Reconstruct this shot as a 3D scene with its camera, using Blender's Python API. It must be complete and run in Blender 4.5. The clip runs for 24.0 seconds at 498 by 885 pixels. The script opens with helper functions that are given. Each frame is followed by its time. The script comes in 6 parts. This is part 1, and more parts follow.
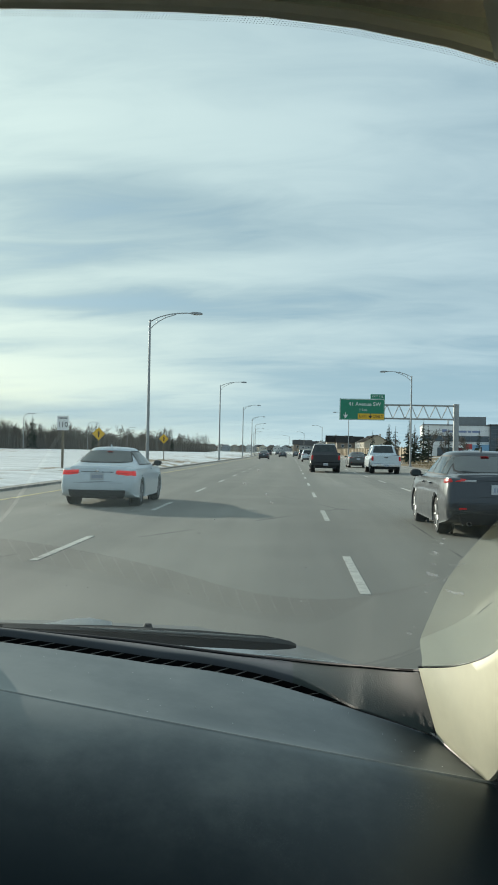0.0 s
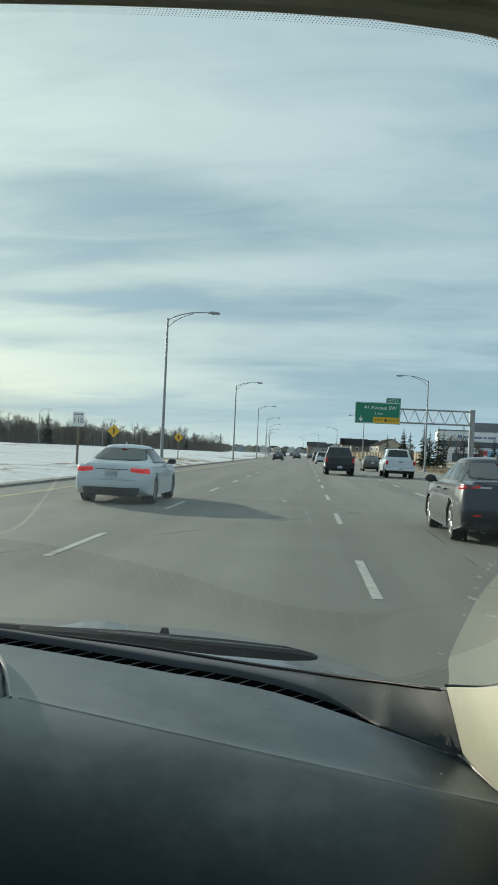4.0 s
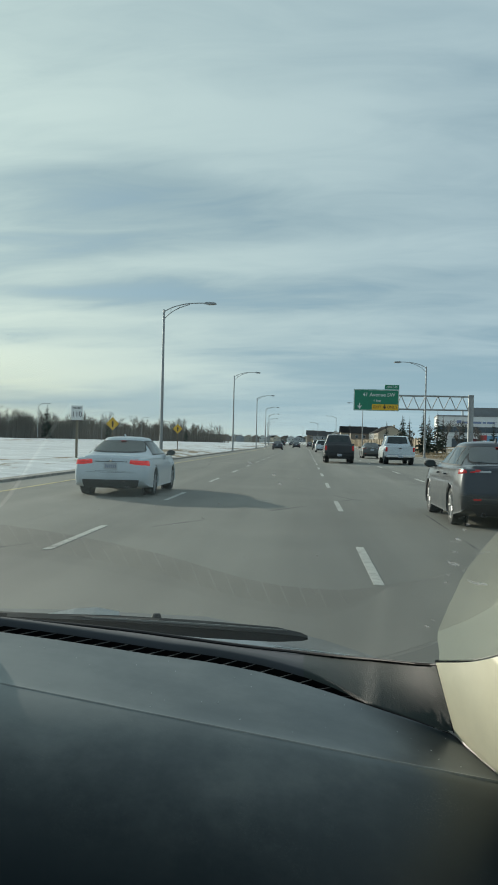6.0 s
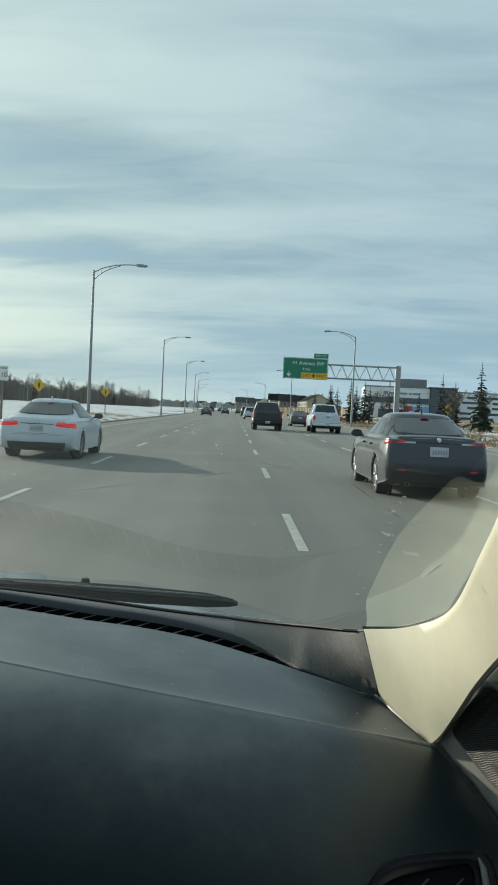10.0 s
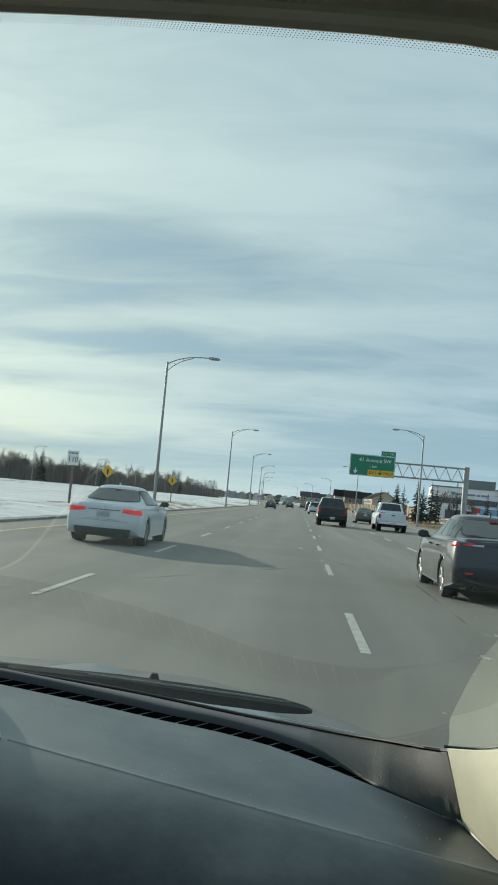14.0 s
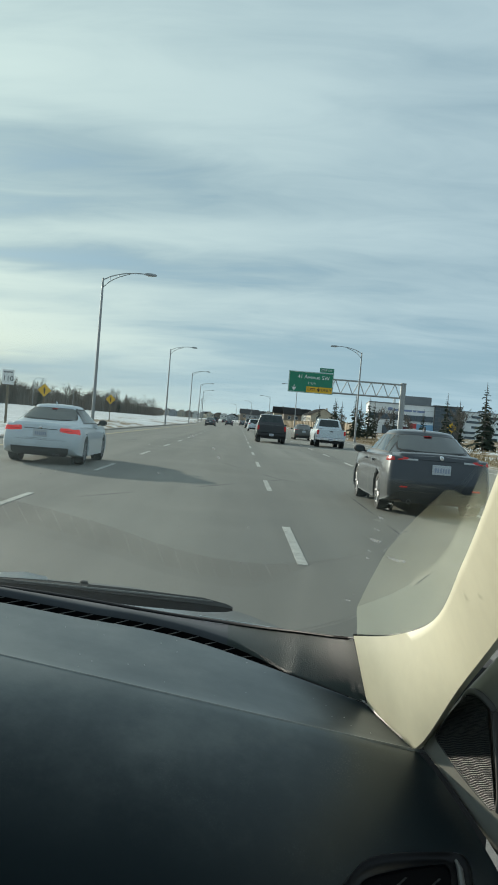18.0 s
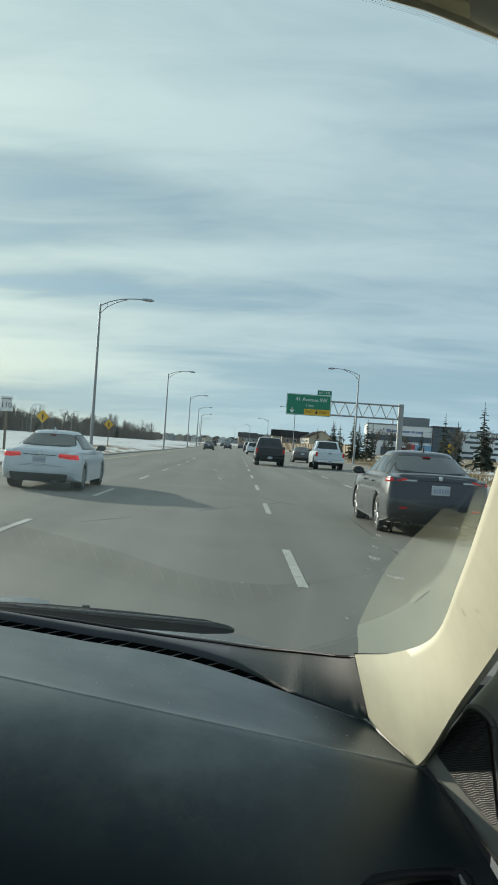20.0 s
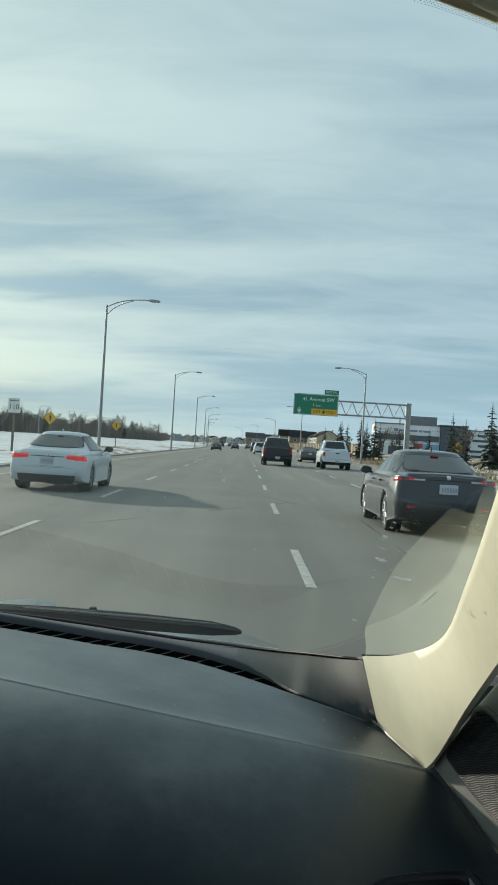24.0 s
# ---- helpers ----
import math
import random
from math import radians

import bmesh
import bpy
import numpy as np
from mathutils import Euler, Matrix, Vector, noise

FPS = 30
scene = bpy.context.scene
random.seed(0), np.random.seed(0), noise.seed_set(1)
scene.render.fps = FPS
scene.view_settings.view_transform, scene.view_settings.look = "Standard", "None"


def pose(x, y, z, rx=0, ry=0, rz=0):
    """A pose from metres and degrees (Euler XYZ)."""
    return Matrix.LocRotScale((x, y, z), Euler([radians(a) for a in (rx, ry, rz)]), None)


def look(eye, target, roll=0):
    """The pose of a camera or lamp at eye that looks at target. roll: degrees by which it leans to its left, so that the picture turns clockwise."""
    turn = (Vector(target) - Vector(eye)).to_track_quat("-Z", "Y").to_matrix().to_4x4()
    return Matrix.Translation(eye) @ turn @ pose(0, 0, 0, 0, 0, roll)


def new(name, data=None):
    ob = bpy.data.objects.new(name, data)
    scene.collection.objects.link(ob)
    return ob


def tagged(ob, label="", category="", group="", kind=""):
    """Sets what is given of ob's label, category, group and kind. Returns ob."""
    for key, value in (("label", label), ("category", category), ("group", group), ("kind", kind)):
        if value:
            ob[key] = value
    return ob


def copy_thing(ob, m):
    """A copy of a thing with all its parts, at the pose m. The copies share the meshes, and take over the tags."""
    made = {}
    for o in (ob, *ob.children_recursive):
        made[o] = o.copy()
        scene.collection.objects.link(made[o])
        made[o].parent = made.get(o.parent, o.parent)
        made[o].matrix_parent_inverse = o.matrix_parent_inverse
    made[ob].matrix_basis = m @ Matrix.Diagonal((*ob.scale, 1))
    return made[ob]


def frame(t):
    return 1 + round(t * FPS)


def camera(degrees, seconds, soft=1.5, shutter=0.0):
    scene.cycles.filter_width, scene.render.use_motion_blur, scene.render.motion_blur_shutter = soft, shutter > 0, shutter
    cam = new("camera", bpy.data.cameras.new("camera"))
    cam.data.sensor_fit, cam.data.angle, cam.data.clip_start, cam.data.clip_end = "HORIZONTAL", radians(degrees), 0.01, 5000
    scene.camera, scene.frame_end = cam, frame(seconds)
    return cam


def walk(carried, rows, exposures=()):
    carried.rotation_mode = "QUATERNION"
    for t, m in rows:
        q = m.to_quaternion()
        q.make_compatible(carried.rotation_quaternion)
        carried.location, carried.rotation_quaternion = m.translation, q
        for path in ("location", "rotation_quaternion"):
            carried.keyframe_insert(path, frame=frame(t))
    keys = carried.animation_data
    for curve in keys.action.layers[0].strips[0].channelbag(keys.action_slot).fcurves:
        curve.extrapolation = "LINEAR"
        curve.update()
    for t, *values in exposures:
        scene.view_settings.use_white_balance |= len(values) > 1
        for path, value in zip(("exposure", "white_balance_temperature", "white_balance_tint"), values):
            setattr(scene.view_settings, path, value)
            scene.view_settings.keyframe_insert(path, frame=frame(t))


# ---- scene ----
cam = camera(31.0, 24.0, soft=1.8)
PATH = [
    (0.0, 0.0070, -0.0178, 1.3630, 2.715, 0.526, 1.124),
    (0.5, -0.0035, -0.0088, 1.3664, 0.550, -2.864, 2.805),
    (1.0, -0.0084, -0.0140, 1.3699, 2.893, -1.600, 3.263),
    (1.5, -0.0134, -0.0050, 1.3699, 4.459, -1.998, 3.580),
    (3.5, -0.0116, 0.0073, 1.3680, 3.859, -0.513, 3.149),
    (4.0, -0.0069, -0.0034, 1.3700, 3.632, 0.531, 2.589),
    (4.5, -0.0050, -0.0111, 1.3699, 3.843, 1.181, 2.009),
    (5.0, -0.0019, -0.0100, 1.3691, 3.919, 1.472, 1.275),
    (5.5, 0.0114, 0.0209, 1.3575, 4.052, 0.579, 0.673),
    (6.0, 0.0090, 0.0199, 1.3567, 3.578, -0.104, 1.319),
    (6.5, 0.0095, 0.0105, 1.3609, 2.908, -0.366, 1.356),
    (7.0, 0.0109, 0.0112, 1.3597, 1.516, -0.470, 1.999),
    (7.5, 0.0015, -0.0059, 1.3669, 0.750, -0.128, 2.082),
    (8.0, 0.0017, -0.0002, 1.3650, 0.295, -0.072, 1.938),
    (8.5, 0.0044, 0.0094, 1.3626, 0.123, -0.594, 2.219),
    (9.0, 0.0010, 0.0061, 1.3628, -0.000, -1.257, 2.421),
    (9.5, -0.0029, 0.0252, 1.3620, -0.563, -2.033, 2.672),
    (10.0, 0.0022, 0.0158, 1.3585, -1.065, -2.114, 2.720),
    (10.5, 0.0035, 0.0050, 1.3607, -1.581, -2.152, 2.998),
    (12.5, 0.0046, -0.0004, 1.3605, -0.504, -1.293, 3.074),
    (13.0, 0.0086, 0.0153, 1.3538, 0.875, -1.619, 3.444),
    (13.5, -0.0121, 0.0103, 1.3676, 0.550, 0.780, 6.135),
    (14.0, -0.0186, 0.0054, 1.3676, 3.487, 3.536, 5.272),
    (14.5, 0.0006, 0.0418, 1.3540, 5.743, 0.655, 2.788),
    (15.0, -0.0015, 0.0523, 1.3514, 5.327, -2.689, 4.247),
    (15.5, 0.0001, 0.0207, 1.3514, 2.427, -4.346, 5.228),
    (16.0, 0.0056, 0.0220, 1.3528, 1.015, -3.862, 4.615),
    (16.5, 0.0002, -0.0068, 1.3587, 0.277, -2.368, 4.904),
    (17.0, 0.0062, 0.0042, 1.3552, -0.132, -2.137, 4.953),
    (17.5, 0.0072, 0.0023, 1.3555, -0.488, -1.685, 4.703),
    (18.0, 0.0056, -0.0063, 1.3561, -0.814, -1.361, 4.625),
    (18.5, 0.0069, -0.0124, 1.3548, -0.961, -0.748, 4.539),
    (20.5, 0.0043, -0.0192, 1.3558, -0.740, 0.166, 3.730),
    (21.0, 0.0065, -0.0161, 1.3563, -0.769, 0.186, 3.861),
    (21.5, 0.0072, -0.0100, 1.3540, -0.606, -0.133, 3.592),
    (22.0, 0.0061, -0.0092, 1.3547, -0.583, -0.143, 3.433),
    (22.5, 0.0047, -0.0120, 1.3547, -0.610, -0.231, 3.457),
    (23.0, 0.0054, -0.0109, 1.3555, -0.497, -0.285, 3.424),
    (23.5, 0.0063, -0.0126, 1.3543, -0.403, -0.113, 3.564),
    (24.0, 0.0065, -0.0137, 1.3558, -0.320, 0.103, 3.463),
]


def aim(x, y, z, yaw, pitch, lean):
    a, b = radians(yaw), radians(pitch)
    ahead = Vector((-math.sin(a) * math.cos(b), math.cos(a) * math.cos(b), math.sin(b)))
    eye = Vector((x, y, z))
    return look(eye, eye + ahead, lean)


walk(cam, [(t, aim(*rest)) for t, *rest in PATH], [(0.0, 0.12), (1.5, 0.1), (4.0, -0.02), (5.0, 0.0), (5.6, -0.16), (6.5, -0.16), (7.5, -0.08), (9.5, 0.0), (13.0, 0.0), (14.2, 0.0), (15.0, -0.32), (15.5, -0.2), (16.0, -0.02), (17.0, 0.0), (18.5, 0.0), (24.0, 0.04)])

# ---- sky, sun ----
SUN_AZ, SUN_EL = radians(43), radians(14.5)   # to the left of straight ahead; above the horizon
SUN = Vector((-math.sin(SUN_AZ) * math.cos(SUN_EL), math.cos(SUN_AZ) * math.cos(SUN_EL), math.sin(SUN_EL)))


class Nodes:
    """Short hand for a node tree."""

    def __init__(self, tree):
        self.tree = tree

    def add(self, kind, inputs=None, operation=None, use_clamp=False, data_type=None, blend_type=None, interpolation_type=None, feature=None):
        n = self.tree.nodes.new(kind)
        if operation:
            n.operation = operation
        if use_clamp:
            n.use_clamp = True
        if data_type:
            n.data_type = data_type
        if blend_type:
            n.blend_type = blend_type
        if interpolation_type:
            n.interpolation_type = interpolation_type
        if feature:
            n.feature = feature
        for k, v in (inputs or {}).items():
            if isinstance(v, bpy.types.NodeSocket):
                self.tree.links.new(v, n.inputs[k])
            else:
                n.inputs[k].default_value = v
        return n

    def math(self, op, a, b=0.0, c=0.0, clamp=False):
        return self.add("ShaderNodeMath", {0: a, 1: b, 2: c}, operation=op, use_clamp=clamp).outputs[0]

    def mix(self, fac, a, b, blend="MIX"):
        n = self.add("ShaderNodeMix", data_type="RGBA", blend_type=blend)
        for i, v in ((0, fac), (6, a), (7, b)):
            if isinstance(v, bpy.types.NodeSocket):
                self.tree.links.new(v, n.inputs[i])
            else:
                n.inputs[i].default_value = v
        return n.outputs[2]

    def ramp(self, fac, lo, hi):
        n = self.add("ShaderNodeMapRange", {0: fac, 1: lo, 2: hi}, interpolation_type="SMOOTHSTEP")
        return n.outputs[0]

    def noise(self, vec, scale, detail=4.0, rough=0.55, warp=0.0):
        return self.add("ShaderNodeTexNoise", {"Vector": vec, "Scale": scale, "Detail": detail, "Roughness": rough, "Distortion": warp}).outputs[0]


def make_world():
    world = bpy.data.worlds.new("sky")
    scene.world = world
    world.use_nodes = True
    world.node_tree.nodes.clear()
    n = Nodes(world.node_tree)
    direction = n.add("ShaderNodeTexCoord").outputs["Generated"]
    xyz = n.add("ShaderNodeSeparateXYZ", {0: direction})
    x, y, z = xyz.outputs
    up = n.math("MAXIMUM", z, 0.0)
    deep = n.math("ADD", up, 0.17)
    u, v = n.math("DIVIDE", x, deep), n.math("DIVIDE", y, deep)
    flat = n.add("ShaderNodeCombineXYZ", {0: n.math("MULTIPLY", u, 0.42), 1: n.math("MULTIPLY_ADD", u, 0.10, v), 2: 4.3}).outputs[0]
    streak = n.noise(flat, 2.1, 5.0, 0.44, 0.6)
    broad = n.noise(flat, 0.8, 3.0, 0.5, 0.4)
    wisps = n.noise(flat, 5.5, 5.0, 0.58, 0.8)
    sky = n.add("ShaderNodeTexSky")
    sky.sky_type, sky.sun_disc, sky.sun_elevation, sky.sun_rotation = "NISHITA", False, SUN_EL, -SUN_AZ
    blue = n.mix(0.72, n.mix(1.0, sky.outputs[0], (0.060, 0.070, 0.085, 1), "MULTIPLY"), (0.36, 0.53, 0.65, 1))
    toward = n.add("ShaderNodeVectorMath", {0: direction, 1: SUN}, operation="DOT_PRODUCT").outputs["Value"]
    near_sun = n.math("POWER", n.math("MAXIMUM", n.math("MULTIPLY_ADD", toward, 0.5, 0.5), 0.0), 7.0)
    shade = n.math("ADD", n.math("MULTIPLY", streak, 0.46), n.math("ADD", n.math("MULTIPLY", broad, 0.25), n.math("MULTIPLY", wisps, 0.27)))
    shade = n.math("ADD", shade, 0.035)
    # cloud masses, by degrees to the right and above the horizon, with ragged edges
    ragged = n.noise(n.add("ShaderNodeMapping", {0: flat, 3: (1.6, 1.6, 1.0)}).outputs[0], 1.6, 5.0, 0.6)
    ragged2 = n.noise(flat, 3.4, 4.0, 0.55)
    across = n.math("MULTIPLY_ADD", n.math("SUBTRACT", ragged, 0.5), 16.0, n.math("MULTIPLY", n.math("ARCTAN2", x, y), 57.3))
    height = n.math("MULTIPLY_ADD", n.math("SUBTRACT", ragged2, 0.5), 2.6, n.math("MULTIPLY", n.math("ARCSINE", z), 57.3))

    def mass(a0, h0, wide, tall, gain):
        p, q = n.math("DIVIDE", n.math("SUBTRACT", across, a0), wide), n.math("DIVIDE", n.math("SUBTRACT", height, h0), tall)
        r = n.math("ADD", n.math("MULTIPLY", p, p), n.math("MULTIPLY", q, q))
        return n.math("MULTIPLY", n.math("POWER", 2.718, n.math("MULTIPLY", r, -1.0)), gain)
    for cloud_mass in ((-11, 15.2, 10, 1.5, -0.14), (-15, 12.0, 8, 1.1, -0.09), (3, 13.6, 14, 0.9, -0.05), (12, 10.2, 16, 1.0, -0.02), (-9, 9.6, 7, 0.8, -0.02), (0, 7.6, 11, 0.7, 0.10), (-7, 11.0, 12, 0.6, 0.07),
                       (-14, 4.8, 9, 1.0, 0.20), (-15, 7.0, 9, 0.6, 0.08), (-13, 9.0, 10, 0.7, -0.07), (-14, 2.4, 12, 0.9, -0.10), (-6, 17.5, 10, 0.7, -0.04), (10, 4.8, 13, 1.8, -0.14), (-2, 20.0, 16, 3.0, 0.09), (14, 20.0, 9, 3.0, -0.10)):
        shade = n.math("ADD", shade, mass(*cloud_mass))
    light = n.ramp(shade, 0.27, 0.70)
    dull = n.mix(near_sun, (0.325, 0.46, 0.565, 1), (0.36, 0.495, 0.56, 1))
    bright = n.mix(near_sun, (0.555, 0.69, 0.785, 1), (0.79, 0.92, 0.87, 1))
    cloud = n.mix(light, dull, bright)
    cover = n.ramp(n.math("ADD", n.math("MULTIPLY", shade, 0.75), n.math("MULTIPLY", up, 0.45)), 0.29, 0.43)
    colour = n.mix(n.math("MULTIPLY", cover, 0.93), blue, cloud)
    # pale haze low over the horizon, warmer towards the sun
    haze = n.mix(n.math("POWER", near_sun, 1.5), (0.42, 0.63, 0.80, 1), n.mix(light, (0.55, 0.70, 0.74, 1), (1.75, 1.60, 0.98, 1)))
    low = n.math("POWER", 2.718, n.math("MULTIPLY", up, -12.5))
    colour = n.mix(n.math("MULTIPLY", low, n.math("MULTIPLY_ADD", near_sun, 0.4, 0.78, clamp=True)), colour, haze)
    # the sun's glow through the thin cloud
    glow = n.math("MULTIPLY", n.math("POWER", n.math("MAXIMUM", n.math("MULTIPLY_ADD", toward, 0.5, 0.5), 0.0), 26.0), 0.30)
    colour = n.mix(1.0, colour, n.mix(glow, (0, 0, 0, 1), (0.98, 1.0, 0.84, 1)), "ADD")
    back = n.add("ShaderNodeBackground", {"Color": colour, "Strength": 0.95})
    out = n.add("ShaderNodeOutputWorld")
    n.tree.links.new(back.outputs[0], out.inputs[0])


make_world()
sun = new("sun", bpy.data.lights.new("sun", "SUN"))
sun.data.energy, sun.data.angle, sun.data.color = 5.0, radians(1.0), (1.0, 0.93, 0.80)
sun.matrix_world = look(SUN * 50, (0, 0, 0))


# ---- materials ----
def material(name, colour, rough=0.6, metal=0.0, vary=0.25, scale=6.0, bump=0.0, bump_scale=60.0, depth=0.02, coat=0.0, second=None, second_at=(0.5, 0.6), spec=0.5, stretch=None, per_piece=0.0):
    """A surface with two scales of variation, and an optional second colour in patches."""
    m = bpy.data.materials.new(name)
    m.use_nodes = True
    m.node_tree.nodes.clear()
    n = Nodes(m.node_tree)
    where = n.add("ShaderNodeTexCoord").outputs["Object"]
    if stretch:
        where = n.add("ShaderNodeMapping", {0: where, 3: stretch}).outputs[0]
    big, fine = n.noise(where, scale, 4.0), n.noise(where, scale * 9, 3.0)
    c = (*colour, 1)
    tone = n.math("ADD", n.math("MULTIPLY", big, 0.65), n.math("MULTIPLY", fine, 0.35))
    if per_piece:
        own = n.add("ShaderNodeObjectInfo").outputs["Random"]
        tone = n.math("ADD", tone, n.math("MULTIPLY_ADD", own, per_piece, -per_piece / 2))
    dark = tuple(v * (1 - vary) for v in colour) + (1,)
    pale = tuple(min(1, v * (1 + vary)) for v in colour) + (1,)
    base = n.mix(n.ramp(tone, 0.3, 0.7), dark, pale)
    if second:
        base = n.mix(n.ramp(n.math("ADD", n.math("MULTIPLY", n.noise(where, scale * 0.5, 6.0, 0.6), 0.8), n.math("MULTIPLY", fine, 0.2)), *second_at), base, (*second, 1))
    b = n.add("ShaderNodeBsdfPrincipled", {"Base Color": base, "Metallic": metal, "Coat Weight": coat, "Coat Roughness": 0.08, "Specular IOR Level": spec,
                                           "Roughness": n.math("MULTIPLY_ADD", n.math("SUBTRACT", tone, 0.5), 0.3, rough)})
    if bump:
        grain = n.noise(where, bump_scale, 3.0)
        n.tree.links.new(n.add("ShaderNodeBump", {"Strength": bump, "Distance": depth, "Height": grain}).outputs[0], b.inputs["Normal"])
    n.tree.links.new(b.outputs[0], n.add("ShaderNodeOutputMaterial").inputs[0])
    return m


def pane_material(name, tint, gain):
    """Thin glass: it lets through what is behind and mirrors more at a flat angle."""
    m = bpy.data.materials.new(name)
    m.use_nodes = True
    m.node_tree.nodes.clear()
    n = Nodes(m.node_tree)
    clear = n.add("ShaderNodeBsdfTransparent", {"Color": (*tint, 1)})
    gloss = n.add("ShaderNodeBsdfGlossy", {"Color": (0.95, 1, 0.97, 1), "Roughness": 0.015})
    f = n.math("MINIMUM", n.math("MULTIPLY_ADD", n.add("ShaderNodeFresnel", {"IOR": 1.5}).outputs[0], gain, -0.06, clamp=True), 0.22)
    # the mirroring is faded out over its upper half
    f = n.math("MULTIPLY", f, n.ramp(n.add("ShaderNodeSeparateXYZ", {0: n.add("ShaderNodeTexCoord").outputs["Object"]}).outputs[1], 0.34, 0.46))
    mixed = n.add("ShaderNodeMixShader", {0: f, 1: clear.outputs[0], 2: gloss.outputs[0]})
    n.tree.links.new(mixed.outputs[0], n.add("ShaderNodeOutputMaterial").inputs[0])
    return m


def road_material():
    m = bpy.data.materials.new("asphalt")
    m.use_nodes = True
    m.node_tree.nodes.clear()
    n = Nodes(m.node_tree)
    where = n.add("ShaderNodeTexCoord").outputs["Object"]
    x = n.add("ShaderNodeSeparateXYZ", {0: where}).outputs[0]
    long = n.add("ShaderNodeMapping", {0: where, 3: (1.0, 0.03, 1.0)}).outputs[0]
    grit, patch = n.noise(where, 40.0, 4.0, 0.7), n.noise(where, 0.35, 4.0)
    lane = n.noise(long, 1.1, 5.0, 0.6)
    tone = n.math("ADD", n.math("MULTIPLY", grit, 0.35), n.math("ADD", n.math("MULTIPLY", patch, 0.25), n.math("MULTIPLY", lane, 0.4)))
    base = n.mix(n.ramp(tone, 0.3, 0.7), (0.160, 0.154, 0.134, 1), (0.272, 0.261, 0.224, 1))
    # worn wheel tracks, darker down the middle of each lane, repeating with the lanes
    track = n.math("ABSOLUTE", n.math("SINE", n.math("MULTIPLY_ADD", x, math.pi / 3.65, 1.1)))
    base = n.mix(n.math("MULTIPLY", n.ramp(track, 0.75, 1.0), 0.16), base, (0.08, 0.08, 0.078, 1))
    # sealed cracks
    bent = n.add("ShaderNodeMapping", {0: where, 3: (0.10, 0.035, 1.0)}).outputs[0]
    cell = n.add("ShaderNodeTexVoronoi", {"Vector": bent, "Scale": 1.0, "Randomness": 1.0}, feature="DISTANCE_TO_EDGE").outputs["Distance"]
    crack = n.math("MULTIPLY", n.math("LESS_THAN", cell, 0.0022), n.ramp(patch, 0.48, 0.6))
    base = n.mix(n.math("MULTIPLY", crack, 0.7), base, (0.04, 0.04, 0.042, 1))
    b = n.add("ShaderNodeBsdfPrincipled", {"Base Color": base, "Roughness": n.math("MULTIPLY_ADD", grit, 0.2, 0.62), "Specular IOR Level": 0.35})
    n.tree.links.new(n.add("ShaderNodeBump", {"Strength": 0.35, "Distance": 0.01, "Height": grit}).outputs[0], b.inputs["Normal"])
    n.tree.links.new(b.outputs[0], n.add("ShaderNodeOutputMaterial").inputs[0])
    return m


def ground_material():
    """Winter verge: snow with the shading of wind-blown ripples put into its colour, dry grass and bare soil showing
    through, more of it to the right of the road.
    """
    m = bpy.data.materials.new("winter_ground")
    m.use_nodes = True
    m.node_tree.nodes.clear()
    n = Nodes(m.node_tree)
    where = n.add("ShaderNodeTexCoord").outputs["Object"]
    xyz = n.add("ShaderNodeSeparateXYZ", {0: where})
    long = n.add("ShaderNodeMapping", {0: where, 3: (1.0, 0.35, 1.0)}).outputs[0]
    a, b2, fine = n.noise(long, 0.11, 6.0, 0.62), n.noise(long, 0.9, 5.0, 0.65), n.noise(where, 14.0, 3.0)
    # streaks that paint the ripples' shading into the snow colour
    drift_shade = n.ramp(n.noise(n.add("ShaderNodeMapping", {0: where, 3: (0.25, 0.9, 1.0)}).outputs[0], 0.55, 5.0, 0.7), 0.36, 0.64)
    snow = n.mix(drift_shade, n.mix(fine, (0.52, 0.545, 0.55, 1), (0.62, 0.64, 0.64, 1)), n.mix(fine, (0.70, 0.73, 0.75, 1), (0.84, 0.85, 0.84, 1)))
    grass = n.mix(n.ramp(b2, 0.35, 0.65), (0.155, 0.105, 0.056, 1), (0.27, 0.20, 0.115, 1))
    right = n.ramp(xyz.outputs[0], 8.0, 14.0)
    far_right = n.ramp(xyz.outputs[0], 60.0, 140.0)
    verge = n.math("SUBTRACT", n.ramp(xyz.outputs[0], -24.0, -9.5), right)
    a = n.math("MULTIPLY_ADD", verge, 0.11, a)
    bare = n.math("ADD", n.math("ADD", n.math("MULTIPLY", a, 0.55), n.math("MULTIPLY", b2, 0.45)), n.math("MULTIPLY", n.math("SUBTRACT", right, far_right), 0.115))
    base = n.mix(n.ramp(bare, 0.555, 0.60), snow, grass)
    b = n.add("ShaderNodeBsdfPrincipled", {"Base Color": base, "Roughness": 0.8, "Specular IOR Level": 0.2})
    n.tree.links.new(n.add("ShaderNodeBump", {"Strength": 0.6, "Distance": 0.12, "Height": b2}).outputs[0], b.inputs["Normal"])
    n.tree.links.new(b.outputs[0], n.add("ShaderNodeOutputMaterial").inputs[0])
    return m


